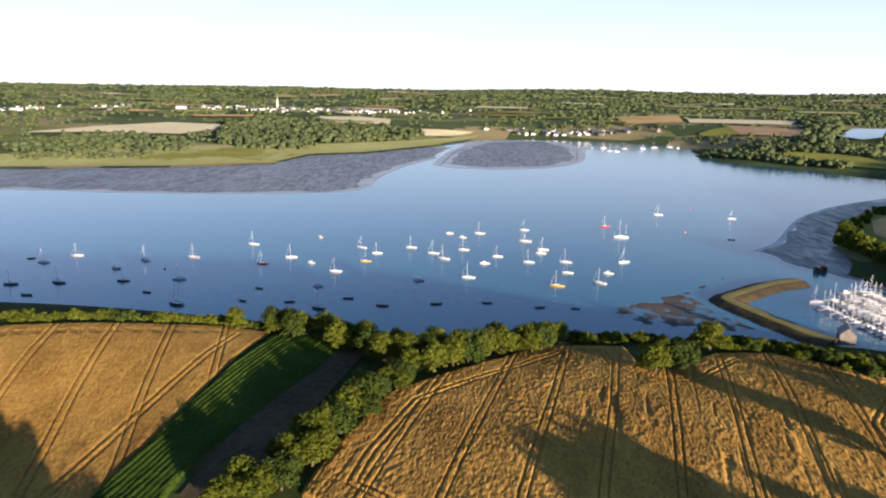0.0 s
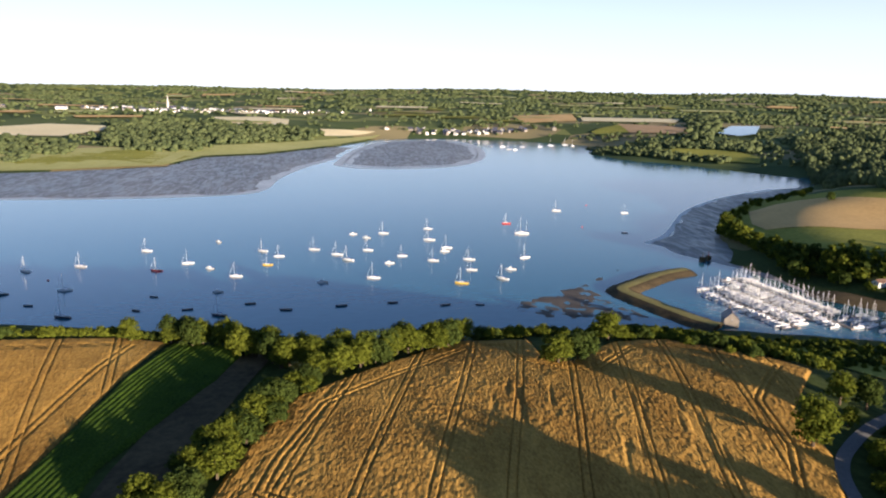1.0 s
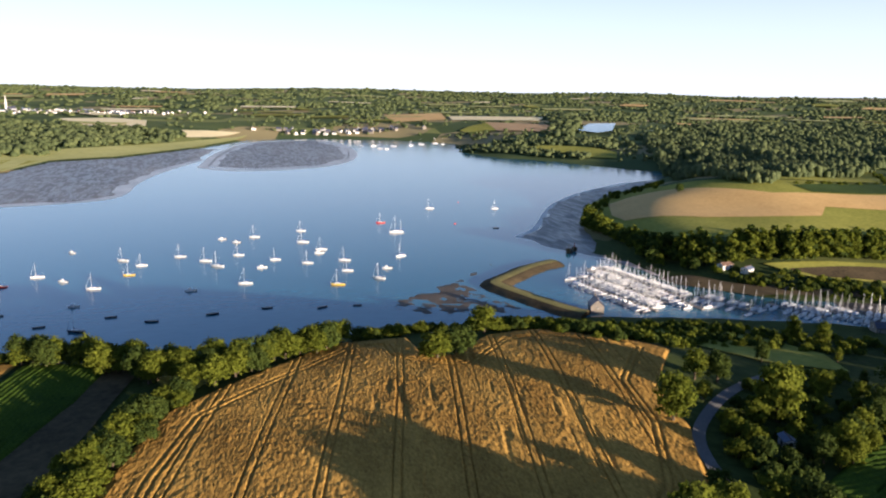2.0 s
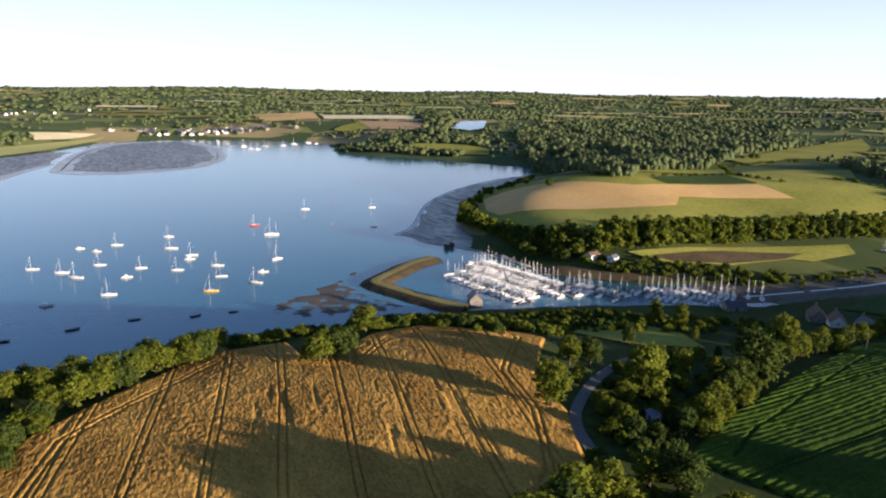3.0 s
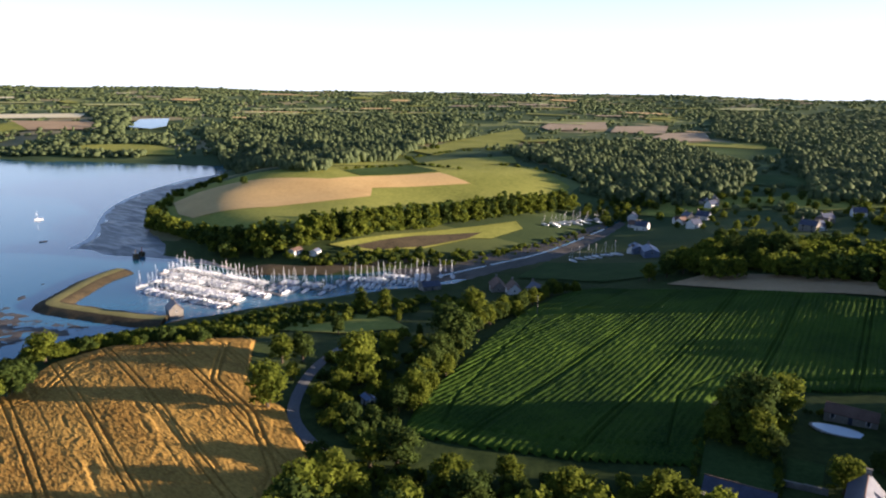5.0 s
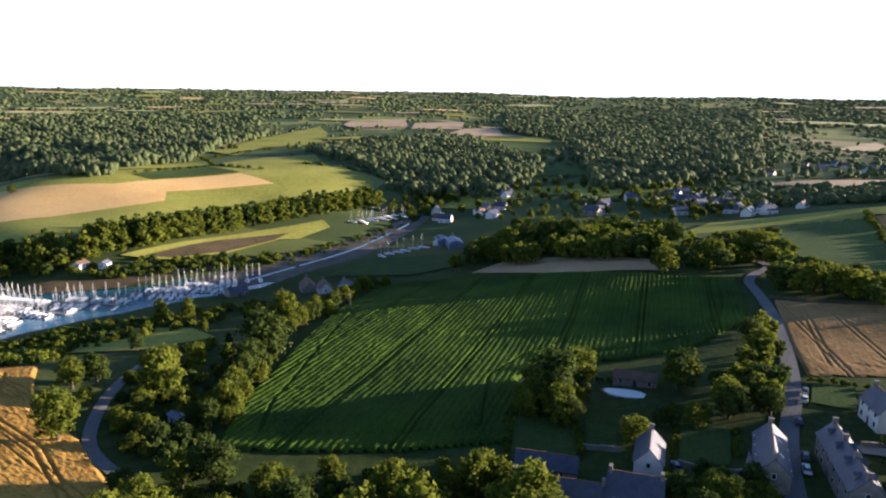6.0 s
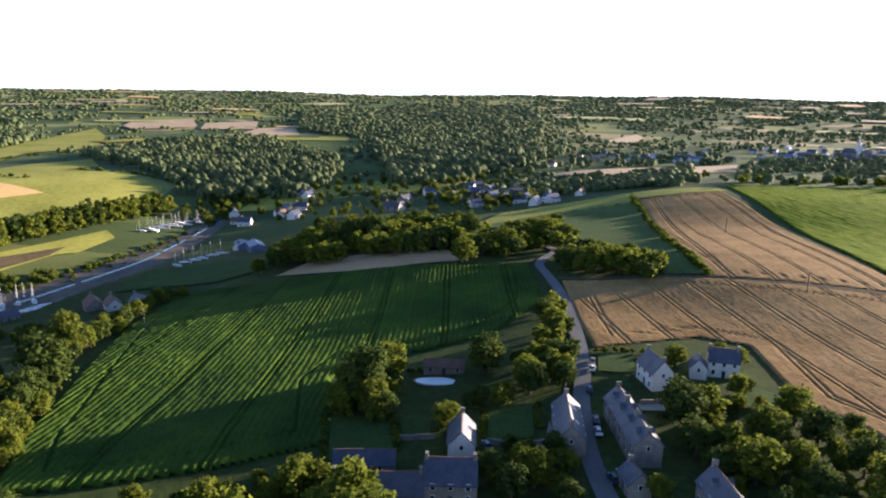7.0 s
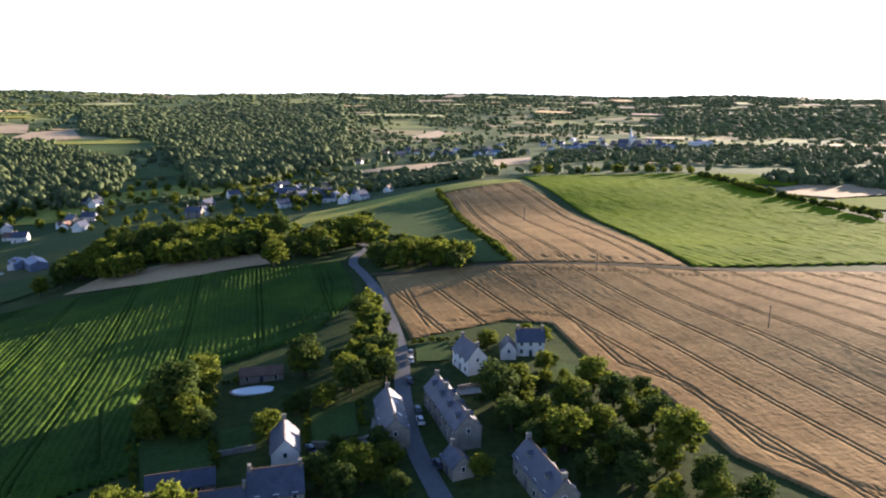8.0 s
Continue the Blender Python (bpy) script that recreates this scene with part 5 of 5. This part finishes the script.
# boats ashore in the yard and on the creek mud
ashore = sailing_boat(8.0, M_GELCOAT, "white sailing yacht laid up ashore", group="boats ashore")
ashore = [ashore, False]
for k, (x, y) in enumerate(((428, 213), (436, 211), (442, 207), (447, 204), (454, 200), (459, 195), (530, 292), (540, 290), (549, 287), (557, 285), (565, 282), (574, 280), (584, 277), (594, 273), (602, 270), (536, 284), (547, 281), (560, 276), (571, 272), (585, 268))):
    m = Matrix.Translation((x, y, ground(x, y) + 0.55)) @ Matrix.Rotation(radians(70 + k * 37 % 50), 4, "Z") @ Matrix.Scale(0.95 + 0.03 * (k % 6), 4)
    spawn(ashore, m)


# ---- houses ----
def house(length, width, eave, rise, wall_mat, roof_mat, label, chimneys=1, windows=3, dormers=0, skylights=0, name="house", plain=0):
    """A house along x: gabled walls, an overhanging roof, chimneys, windows and a door."""
    root = thing(name, label, "house")
    L, W = length / 2, width / 2
    bm = bmesh.new()
    sec = ((-W, -1.5), (W, -1.5), (W, eave), (0, eave + rise), (-W, eave))
    ends = [[bm.verts.new((x, y, z)) for y, z in sec] for x in (-L, L)]
    bm.faces.new(ends[0][::-1]), bm.faces.new(ends[1])
    for j in range(5):
        i = (j + 1) % 5
        bm.faces.new((ends[0][j], ends[0][i], ends[1][i], ends[1][j]))
    part("wall", bm, wall_mat, root)
    bm = bmesh.new()
    sl = rise / W
    over, thick = 0.35, 0.22
    prof = ((-W - over, eave - over * sl + 0.02), (0, eave + rise + 0.02), (W + over, eave - over * sl + 0.02), (W + over, eave - over * sl + thick), (0, eave + rise + thick * 1.25), (-W - over, eave - over * sl + thick))
    ends = [[bm.verts.new((x, y, z)) for y, z in prof] for x in (-L - 0.18, L + 0.18)]
    for e, flip in ((ends[0], True), (ends[1], False)):
        for q in ((0, 1, 4, 5), (1, 2, 3, 4)):
            f = [e[i] for i in q]
            bm.faces.new(f[::-1] if flip else f)
    for j in range(6):
        i = (j + 1) % 6
        bm.faces.new((ends[0][j], ends[0][i], ends[1][i], ends[1][j]))
    bmesh.ops.recalc_face_normals(bm, faces=bm.faces[:])
    roof = part("roof", bm, roof_mat, root)
    bm = bmesh.new()
    box(bm, -L - 0.2, L + 0.2, -0.16, 0.16, eave + rise + 0.2, eave + rise + 0.36, 0.04)
    if plain:
        bm.free()
    else:
        part("ridge_cap", bm, M_TILE, roof)
    for k in range(chimneys):
        x = -L + 0.45 + (length - 0.9) * (k / max(1, chimneys - 1) if chimneys > 1 else 1)
        bm = bmesh.new()
        box(bm, x - 0.32, x + 0.32, -0.55, 0.55, eave + rise - 0.6, eave + rise + 1.15)
        box(bm, x - 0.38, x + 0.38, -0.61, 0.61, eave + rise + 1.15, eave + rise + 1.3)
        stack = part("chimney", bm, M_STONE, roof)
    storeys = 2 if eave > 4 else 1
    for side in (-1, 1):
        for st in range(storeys):
            for k in range(windows):
                x = -L + length * (k + 0.5) / windows
                z = 0.9 + 2.6 * st
                if st == 0 and k == windows // 2:
                    bm = bmesh.new()
                    box(bm, x - 0.5, x + 0.5, side * W - 0.06, side * W + 0.06, 0.0, 2.1)
                    part("door", bm, M_NAVY, root)
                    continue
                bm = bmesh.new()
                box(bm, x - 0.55, x + 0.55, side * W - 0.07, side * W + 0.07, z - 0.08, z + 1.38)
                if plain:
                    bm.free()
                    bm = bmesh.new()
                    box(bm, x - 0.5, x + 0.5, side * W - 0.05, side * W + 0.05, z, z + 1.35)
                    part("window", bm, M_GLASS, root)
                    continue
                w = part("window", bm, M_GELCOAT, root)
                bm = bmesh.new()
                box(bm, x - 0.44, x + 0.44, side * W - 0.1, side * W + 0.1, z, z + 1.3)
                part("pane", bm, M_GLASS, w)
    for side in () if plain else (-1, 1):
        bm = bmesh.new()
        box(bm, side * L - 0.07, side * L + 0.07, -0.5, 0.5, eave - 1.2, eave + 0.1)
        w = part("window", bm, M_GELCOAT, root)
        bm = bmesh.new()
        box(bm, side * L - 0.1, side * L + 0.1, -0.4, 0.4, eave - 1.1, eave)
        part("pane", bm, M_GLASS, w)
    for k in range(dormers):
        for side in (-1, 1):
            x = -L + length * (k + 0.5) / dormers
            y0 = side * W * 0.62
            zr = eave + rise * 0.38
            bm = bmesh.new()
            box(bm, x - 0.65, x + 0.65, min(y0, y0 - side * 1.6), max(y0, y0 - side * 1.6), zr - 0.3, zr + 1.1)
            dm = part("dormer", bm, wall_mat, roof)
            bm = bmesh.new()
            v = [bm.verts.new(p) for p in ((x - 0.8, y0 + side * 0.15, zr + 1.1), (x, y0 + side * 0.15, zr + 1.75), (x + 0.8, y0 + side * 0.15, zr + 1.1), (x - 0.8, y0 - side * 1.9, zr + 1.1), (x, y0 - side * 1.9, zr + 1.75), (x + 0.8, y0 - side * 1.9, zr + 1.1))]
            for q in ((0, 1, 4, 3), (1, 2, 5, 4), (0, 2, 1), (3, 4, 5), (0, 3, 5, 2)):
                bm.faces.new([v[i] for i in q])
            bmesh.ops.recalc_face_normals(bm, faces=bm.faces[:])
            part("dormer_roof", bm, roof_mat, roof)
    for k in range(skylights):
        x = -L + length * (k + 0.7) / (skylights + 0.6)
        bm = bmesh.new()
        s = 1
        y0, z0 = -W * 0.62, eave + rise * 0.38 + thick
        v = [bm.verts.new((x + dx, y0 + t * 0.9, z0 + t * 0.9 * sl + 0.06)) for dx, t in ((-0.4, 0), (0.4, 0), (0.4, 1), (-0.4, 1))]
        w = [bm.verts.new((q.co.x, q.co.y, q.co.z + 0.07)) for q in v]
        bm.faces.new(w)
        for i in range(4):
            j = (i + 1) % 4
            bm.faces.new((v[i], v[j], w[j], w[i]))
        bmesh.ops.recalc_face_normals(bm, faces=bm.faces[:])
        part("skylight", bm, M_COVER, roof)
    return root


def put(ob, x, y, turn, sink=0.0):
    ob.matrix_basis = Matrix.Translation((x, y, ground(x, y) - sink)) @ Matrix.Rotation(radians(turn), 4, "Z")
    return ob


put(house(19, 6.8, 4.6, 3.2, M_STONE, M_SLATE, "long granite farmhouse with a slate roof beside the road", 2, 4, skylights=2), 161, -16.6, 0)
put(house(26, 6.6, 5.2, 3.2, M_STONE, M_SLATE, "long granite terrace of houses with slate roof and chimneys", 4, 6, dormers=4), 160.5, -31.6, 7)
put(house(10.5, 6.2, 5.0, 3.6, M_RENDER, M_SLATE, "white rendered house with a steep slate roof", 2, 3, skylights=1), 194, -43.6, 14)
put(house(8.6, 6.2, 4.8, 3.0, M_RENDER, M_SLATE, "white rendered house with two slate-roofed wings", 2, 3), 203, -65, 80)
put(house(6.0, 4.6, 3.4, 2.6, M_RENDER, M_SLATE, "low white annexe with a slate roof", 0, 2, name="annexe"), 201, -57.4, -10)
put(house(11, 6.2, 4.8, 3.2, M_RENDER, M_SLATE, "gabled house with a pale gable and slate roof", 1, 2), 153.5, 8.9, 3)
put(house(11, 8.4, 4.6, 3.8, M_STONE, M_SLATE, "broad granite barn with a slate roof and skylights", 2, 3, skylights=2), 135, 10, 94)
put(house(19, 7.0, 3.4, 3.2, M_STONE, M_SLATE, "long low outbuilding with a slate roof", 2, 4), 131.5, 25, 97)
put(house(18, 6.6, 4.4, 3.6, M_STONE, M_SLATE, "long granite house with a dark slate roof", 2, 4, dormers=2), 127, -45.0, 7)
put(house(6.5, 5.0, 3.0, 2.4, M_STONE, M_SLATE, "small stone outbuilding with a slate roof", 1, 1, name="outbuilding"), 138.5, -28.8, 12)
put(house(12.5, 4.5, 2.4, 1.6, M_STONE, M_TILE, "low pool house with a brown roof", 0, 3, name="pool_house"), 205.4, 17.8, 92)
put(house(14, 6.0, 2.4, 2.2, M_STONE, M_SLATE, "low slate-roofed shed at the end of a lawn", 0, 2, name="shed"), 145, 30.5, 97)
put(house(9, 7.0, 5.0, 3.4, M_STONE, M_SLATE, "granite tide mill with a slate roof by the basin", 1, 2), 193, 319, 70, -1.6)
put(house(14, 8, 3.0, 3.6, M_STONE, M_TILE, "house with a brown roof near the creek", 1, 3), 323, 206, 40)
put(house(11, 7, 3.2, 3.2, M_RENDER, M_TILE, "pale house near the creek", 1, 3), 317, 192, 40)
put(house(11, 7, 3.2, 3.4, M_RENDER, M_SLATE, "white-gabled house above the creek", 1, 3), 315, 176, 60)
put(house(14, 9, 4.0, 2.0, M_METAL, M_METAL, "blue metal boatyard shed", 0, 2, name="shed"), 474, 186, 35)
put(house(18, 10, 4.5, 2.0, M_METAL, M_METAL, "large blue metal boatyard shed", 0, 2, name="shed"), 462, 172, 30)
put(house(7, 5, 2.6, 1.2, M_RENDER, M_METAL, "white harbour office cabin", 0, 1, name="cabin"), 318, 349, 20)
put(house(9, 5, 2.6, 1.2, M_RENDER, M_TILE, "low pale cabin under the trees", 0, 2, name="cabin"), 310, 360, 10)
put(house(11, 8, 3.0, 2.0, M_STONE, M_SLATE, "harbour building with a slate roof", 0, 3), 311, 245, -28)
put(house(4.2, 2.6, 2.3, 0.6, M_RENDER, M_METAL, "small pale metal cabin among shrubs", 0, 1, name="cabin"), 133.5, 126.4, 70)

# houses of the villages: a few kinds, copied
KINDS = [house(11, 8, 4.0, 3.6, M_RENDER, M_SLATE, "white village house with a slate roof", 1, 2, plain=1),
         house(13, 8, 5.2, 3.4, M_STONE, M_SLATE, "granite village house with a slate roof", 2, 2, plain=1),
         house(10, 7, 3.0, 3.0, M_RENDER, M_TILE, "white bungalow with a brown roof", 1, 2, plain=1),
         house(20, 11, 4.5, 2.4, M_RENDER, M_METAL, "long white hall with a metal roof", 0, 3, name="hall", plain=1)]
KINDS = [[k, False] for k in KINDS]
FAR_KINDS = [[house(L_, W_, e_, r_, wm, rm, lb, 0, 0, plain=2), False] for L_, W_, e_, r_, wm, rm, lb in (
    (10, 8, 4.5, 3.2, M_RENDER, M_SLATE, "white house with a slate roof in the far town"), (13, 9, 5.0, 4.0, M_STONE, M_SLATE, "stone house in the far town"),
    (12, 8, 4.0, 3.0, M_RENDER, M_TILE, "white bungalow in the far town"), (30, 14, 7.0, 2.0, M_RENDER, M_METAL, "large white building in the far town"))]
hrng = np.random.default_rng(12)


def village(spots, group, mix=(0.45, 0.3, 0.2, 0.05), far=False):
    for x, y in spots:
        k = int(hrng.choice(4, p=mix))
        m = Matrix.Translation((x, y, ground(x, y) - 0.2)) @ Matrix.Rotation(hrng.uniform(0, 6.28), 4, "Z")
        ob = spawn((FAR_KINDS if far else KINDS)[k], m)
        ob["group"] = group


def scatter(cx, cy, rx, ry, turn, count, gap=16):
    out = []
    for _ in range(count * 12):
        u, v = hrng.normal(0, 0.5, 2)
        x = cx + u * rx * math.cos(turn) - v * ry * math.sin(turn)
        y = cy + u * rx * math.sin(turn) + v * ry * math.cos(turn)
        if len(out) < count and all((x - a) ** 2 + (y - b) ** 2 > gap * gap for a, b in out) and float(sdist(np.array(x), np.array(y), WATER)) > 12:
            out.append((x, y))
    return out


VILLAGE = [
    (682, 198), (695, 211), (630, 189), (618, 198), (610, 203), (618, 249), (573, 222), (596, 92), (638, 94), (720, 39), (695, 17), (659, 26), (621, -16), (657, -9), (827, 83), (908, -55), (1040, -150), (610, -10), (583, -23), (605, -36), (668, 21), (695, 10), (630, 95), (590, 97), (694, 199), (637, 190), (584, 182), (604, 199), (584, 233), (476, 178), (474, 188),
]
village([(x, y) for x, y in VILLAGE], "houses of the valley village")
village(scatter(680, 10, 90, 60, 0.3, 16), "houses of the valley village")
village(scatter(1120, -480, 190, 110, -0.9, 46, 18), "houses of the town", (0.5, 0.2, 0.2, 0.1))
village(scatter(1010, -190, 70, 110, 0.0, 14, 18), "houses of the town", (0.4, 0.2, 0.2, 0.2))
village(scatter(300, 1720, 170, 26, -0.15, 30, 15), "houses of the harbour village", (0.5, 0.4, 0.1, 0.0), True)
village(scatter(-440, 2290, 330, 120, 0.25, 105, 17), "houses of the far town", (0.75, 0.05, 0.05, 0.15), True)
village(scatter(-1150, 2050, 330, 90, 0.45, 22, 26), "houses of the far town", (0.75, 0.05, 0.05, 0.15), True)


def church(x, y, tall, turn):
    root = house(22, 10, 8, 6, M_STONE, M_SLATE, "granite church with a tall pale spire", 0, 4, name="church")
    bm = bmesh.new()
    box(bm, -14.0, -9.0, -2.5, 2.5, -1.0, tall * 0.55)
    tower = part("tower", bm, M_RENDER, root)
    bm = bmesh.new()
    rod(bm, (-11.5, 0, tall * 0.55), (-11.5, 0, tall), 2.7, 0.08, 8)
    part("spire", bm, M_RENDER, tower)
    put(root, x, y, turn)


church(1090, -498, 34, 30)
church(-520, 2278, 46, 20)
put(house(38, 14, 9, 1.2, M_RENDER, M_METAL, "large pale flat-roofed building in the town", 0, 8, name="hall"), 1081, -628, 92)


# ---- cars, pool, poles, marina gate ----
def car(mat, label):
    root = thing("car", label, "car", "cars along the road")
    bm = bmesh.new()
    box(bm, -2.1, 2.1, -0.87, 0.87, 0.32, 0.86, 0.06)
    part("body", bm, mat, root)
    bm = bmesh.new()
    box(bm, -1.55, 1.0, -0.8, 0.8, 0.86, 1.42, 0.28)
    cabin = part("cabin", bm, M_GLASS, root)
    bm = bmesh.new()
    box(bm, -1.2, 0.65, -0.5, 0.5, 1.42, 1.47, 0.04)
    part("roof_panel", bm, mat, cabin)
    for x in (-1.3, 1.3):
        for y in (-0.86, 0.86):
            bm = bmesh.new()
            rod(bm, (x, y - 0.1, 0.32), (x, y + 0.1, 0.32), 0.32, sides=12)
            w = part("wheel", bm, M_RUBBER, root)
            bm = bmesh.new()
            rod(bm, (x, y - 0.115, 0.32), (x, y + 0.115, 0.32), 0.19, sides=8)
            part("rim", bm, M_ALU, w)
    for y in (-0.6, 0.6):
        bm = bmesh.new()
        box(bm, 2.05, 2.12, y - 0.18, y + 0.18, 0.58, 0.74)
        part("headlight", bm, M_COVER, root)
    return root


M_GREYCAR = material("grey_car_paint", (0.10, 0.10, 0.11), (0.16, 0.16, 0.17), 0.25, 0.5, 2.0, 0.0, metal=0.4, spec=0.6)
for k, (x, y, turn) in enumerate(((203.0, -27.2, -7), (209.0, -27.9, -7), (187.5, -24.7, -2), (163.0, -24.2, 2), (169.0, -24.4, 0), (141.6, -25.0, 16), (143.4, -27.4, 18), (156, 3.0, 20))):
    c = car((M_GELCOAT, M_GREYCAR, M_NAVY)[k % 3], ("white parked car", "grey parked car", "dark blue parked car")[k % 3] + " beside the village road")
    put(c, x, y, turn, -0.36)

pool = thing("swimming_pool", "covered white swimming pool with rounded ends in a garden", "swimming pool")
bm = bmesh.new()
ring = []
for k in range(28):
    a = k * math.tau / 28
    ring.append((197.0 + 2.9 * math.sin(a) * (1 + 0.12 * math.cos(2 * a + 1)), 19.4 + (4.6 + 1.7 * abs(math.cos(a))) * math.cos(a)))
gz = ground(197, 19.4) + 0.3
low = [bm.verts.new((x, y, gz - 0.5)) for x, y in ring]
top = [bm.verts.new((x, y, gz + 0.1)) for x, y in ring]
bm.faces.new(top[::-1])
for k in range(28):
    bm.faces.new((low[k], top[k], top[(k + 1) % 28], low[(k + 1) % 28]))
bmesh.ops.recalc_face_normals(bm, faces=bm.faces[:])
part("cover", bm, M_COVER, pool)
bm = bmesh.new()
o = [bm.verts.new((197.0 + (x - 197.0) * 1.25, 19.4 + (y - 19.4) * 1.12, gz)) for x, y in ring]
bm.faces.new(o[::-1])
bmesh.ops.recalc_face_normals(bm, faces=bm.faces[:])
part("surround", bm, M_GRAVEL, pool)

for x, y, tall in ((258.9, 144.2, 9.5), (283, -120, 8.0), (205, -150, 8.0), (420, -128, 8.0)):
    pole = thing("power_pole", "grey wooden power pole standing in a field", "pole", "power poles")
    bm = bmesh.new()
    rod(bm, (0, 0, -0.5), (0, 0, tall), 0.15, 0.10, 7)
    part("shaft", bm, M_TIMBER, pole)
    bm = bmesh.new()
    rod(bm, (-0.9, 0, tall - 0.5), (0.9, 0, tall - 0.5), 0.06, sides=5)
    part("crossarm", bm, M_TIMBER, pole)
    pole.location = (x, y, ground(x, y))

gate = thing("marina_gate", "rusty steel sill gate with mooring dolphins at the basin entrance", "gate")
for k, (x, y) in enumerate(((246, 449.5), (252.5, 453))):
    bm = bmesh.new()
    box(bm, x - 1.6, x + 1.6, y - 1.6, y + 1.6, -2, 3.2, 0.2)
    pier = part("pier", bm, M_BANK, gate)
    bm = bmesh.new()
    rod(bm, (x, y, 3.0), (x, y, 6.2), 0.25, 0.2)
    part("post", bm, M_RED if k else M_TIMBER, pier)

# garden lawns, yards and walls of the hamlet
for outline in (((170.5, 45.4), (174.6, 29.6), (152.1, 24.5), (146.9, 39.4)), ((173.1, 26.7), (174.1, 18.8), (161.8, 17.3), (159.6, 24.4)), ((178.8, 3.5), (179.7, -8.5), (161, -8.6), (158.3, 2.6)), ((217, -30.5), (217, -41.5), (200, -39.4), (202, -28.8)), ((194, -70.2), (186, -77.9), (173, -69.5), (182, -62.6))):
    drape("lawn", outline, M_LAWN, "mown garden lawn", "lawn", step=3, lift=0.3)
drape("yard", ((156, -3.5), (160.3, -11.3), (169.2, -12.6), (166.5, -13.1), (152.2, -13.0), (152.3, -4.7)), M_GRAVEL, "pale gravel yard", "yard", step=3, lift=0.34)
drape("yard", ((179, -36), (181.7, -44), (175.4, -42.9), (175.2, -37)), M_GRAVEL, "pale gravel drive", "yard", step=3, lift=0.34)


def garden_wall(line, tall, label):
    wall = thing("garden_wall", label, "wall")
    for (ax, ay), (bx, by) in zip(line[:-1], line[1:]):
        n_ = max(1, int(math.hypot(bx - ax, by - ay) / 4))
        for k in range(n_):
            p, q = [Vector((ax + (bx - ax) * u / n_, ay + (by - ay) * u / n_, 0)) for u in (k, k + 1)]
            d = q - p
            bm = bmesh.new()
            box(bm, 0, d.length + 0.02, -0.25, 0.25, -0.8, tall + 0.06 * (k % 2), 0.02)
            bm.transform(Matrix.Translation((p.x, p.y, ground(p.x, p.y) + 0.1)) @ Matrix.Rotation(math.atan2(d.y, d.x), 4, "Z"))
            part("wall_length", bm, M_STONE, wall)


garden_wall(((158.0, 3.0), (156.5, -4.0), (157.5, -10.5)), 1.6, "pale granite garden wall beside the yard")
garden_wall(((159.0, 25.5), (160.5, 16.0)), 1.4, "low granite wall between two lawns")
garden_wall(((179.0, -37.0), (181.5, -52.0)), 1.6, "pale granite wall beside the drive")
for line, low, high in ((((147, 41), (171, 47)), 1.5, 2.4), (((172, 29), (152, 23.8)), 1.6, 2.6), (((180, 4.5), (160, 4.0)), 1.4, 2.2), (((180, -9.5), (166, -9.8)), 1.4, 2.2), (((219, -30), (219, -44), (206, -52)), 1.5, 2.6), (((205, 30), (213, 8), (217, -10)), 1.4, 2.4)):
    thicket("hedge", "clipped green garden hedge", "far_shrub", list(along(line, 1.5, 0.3)), low, high, 0.8)
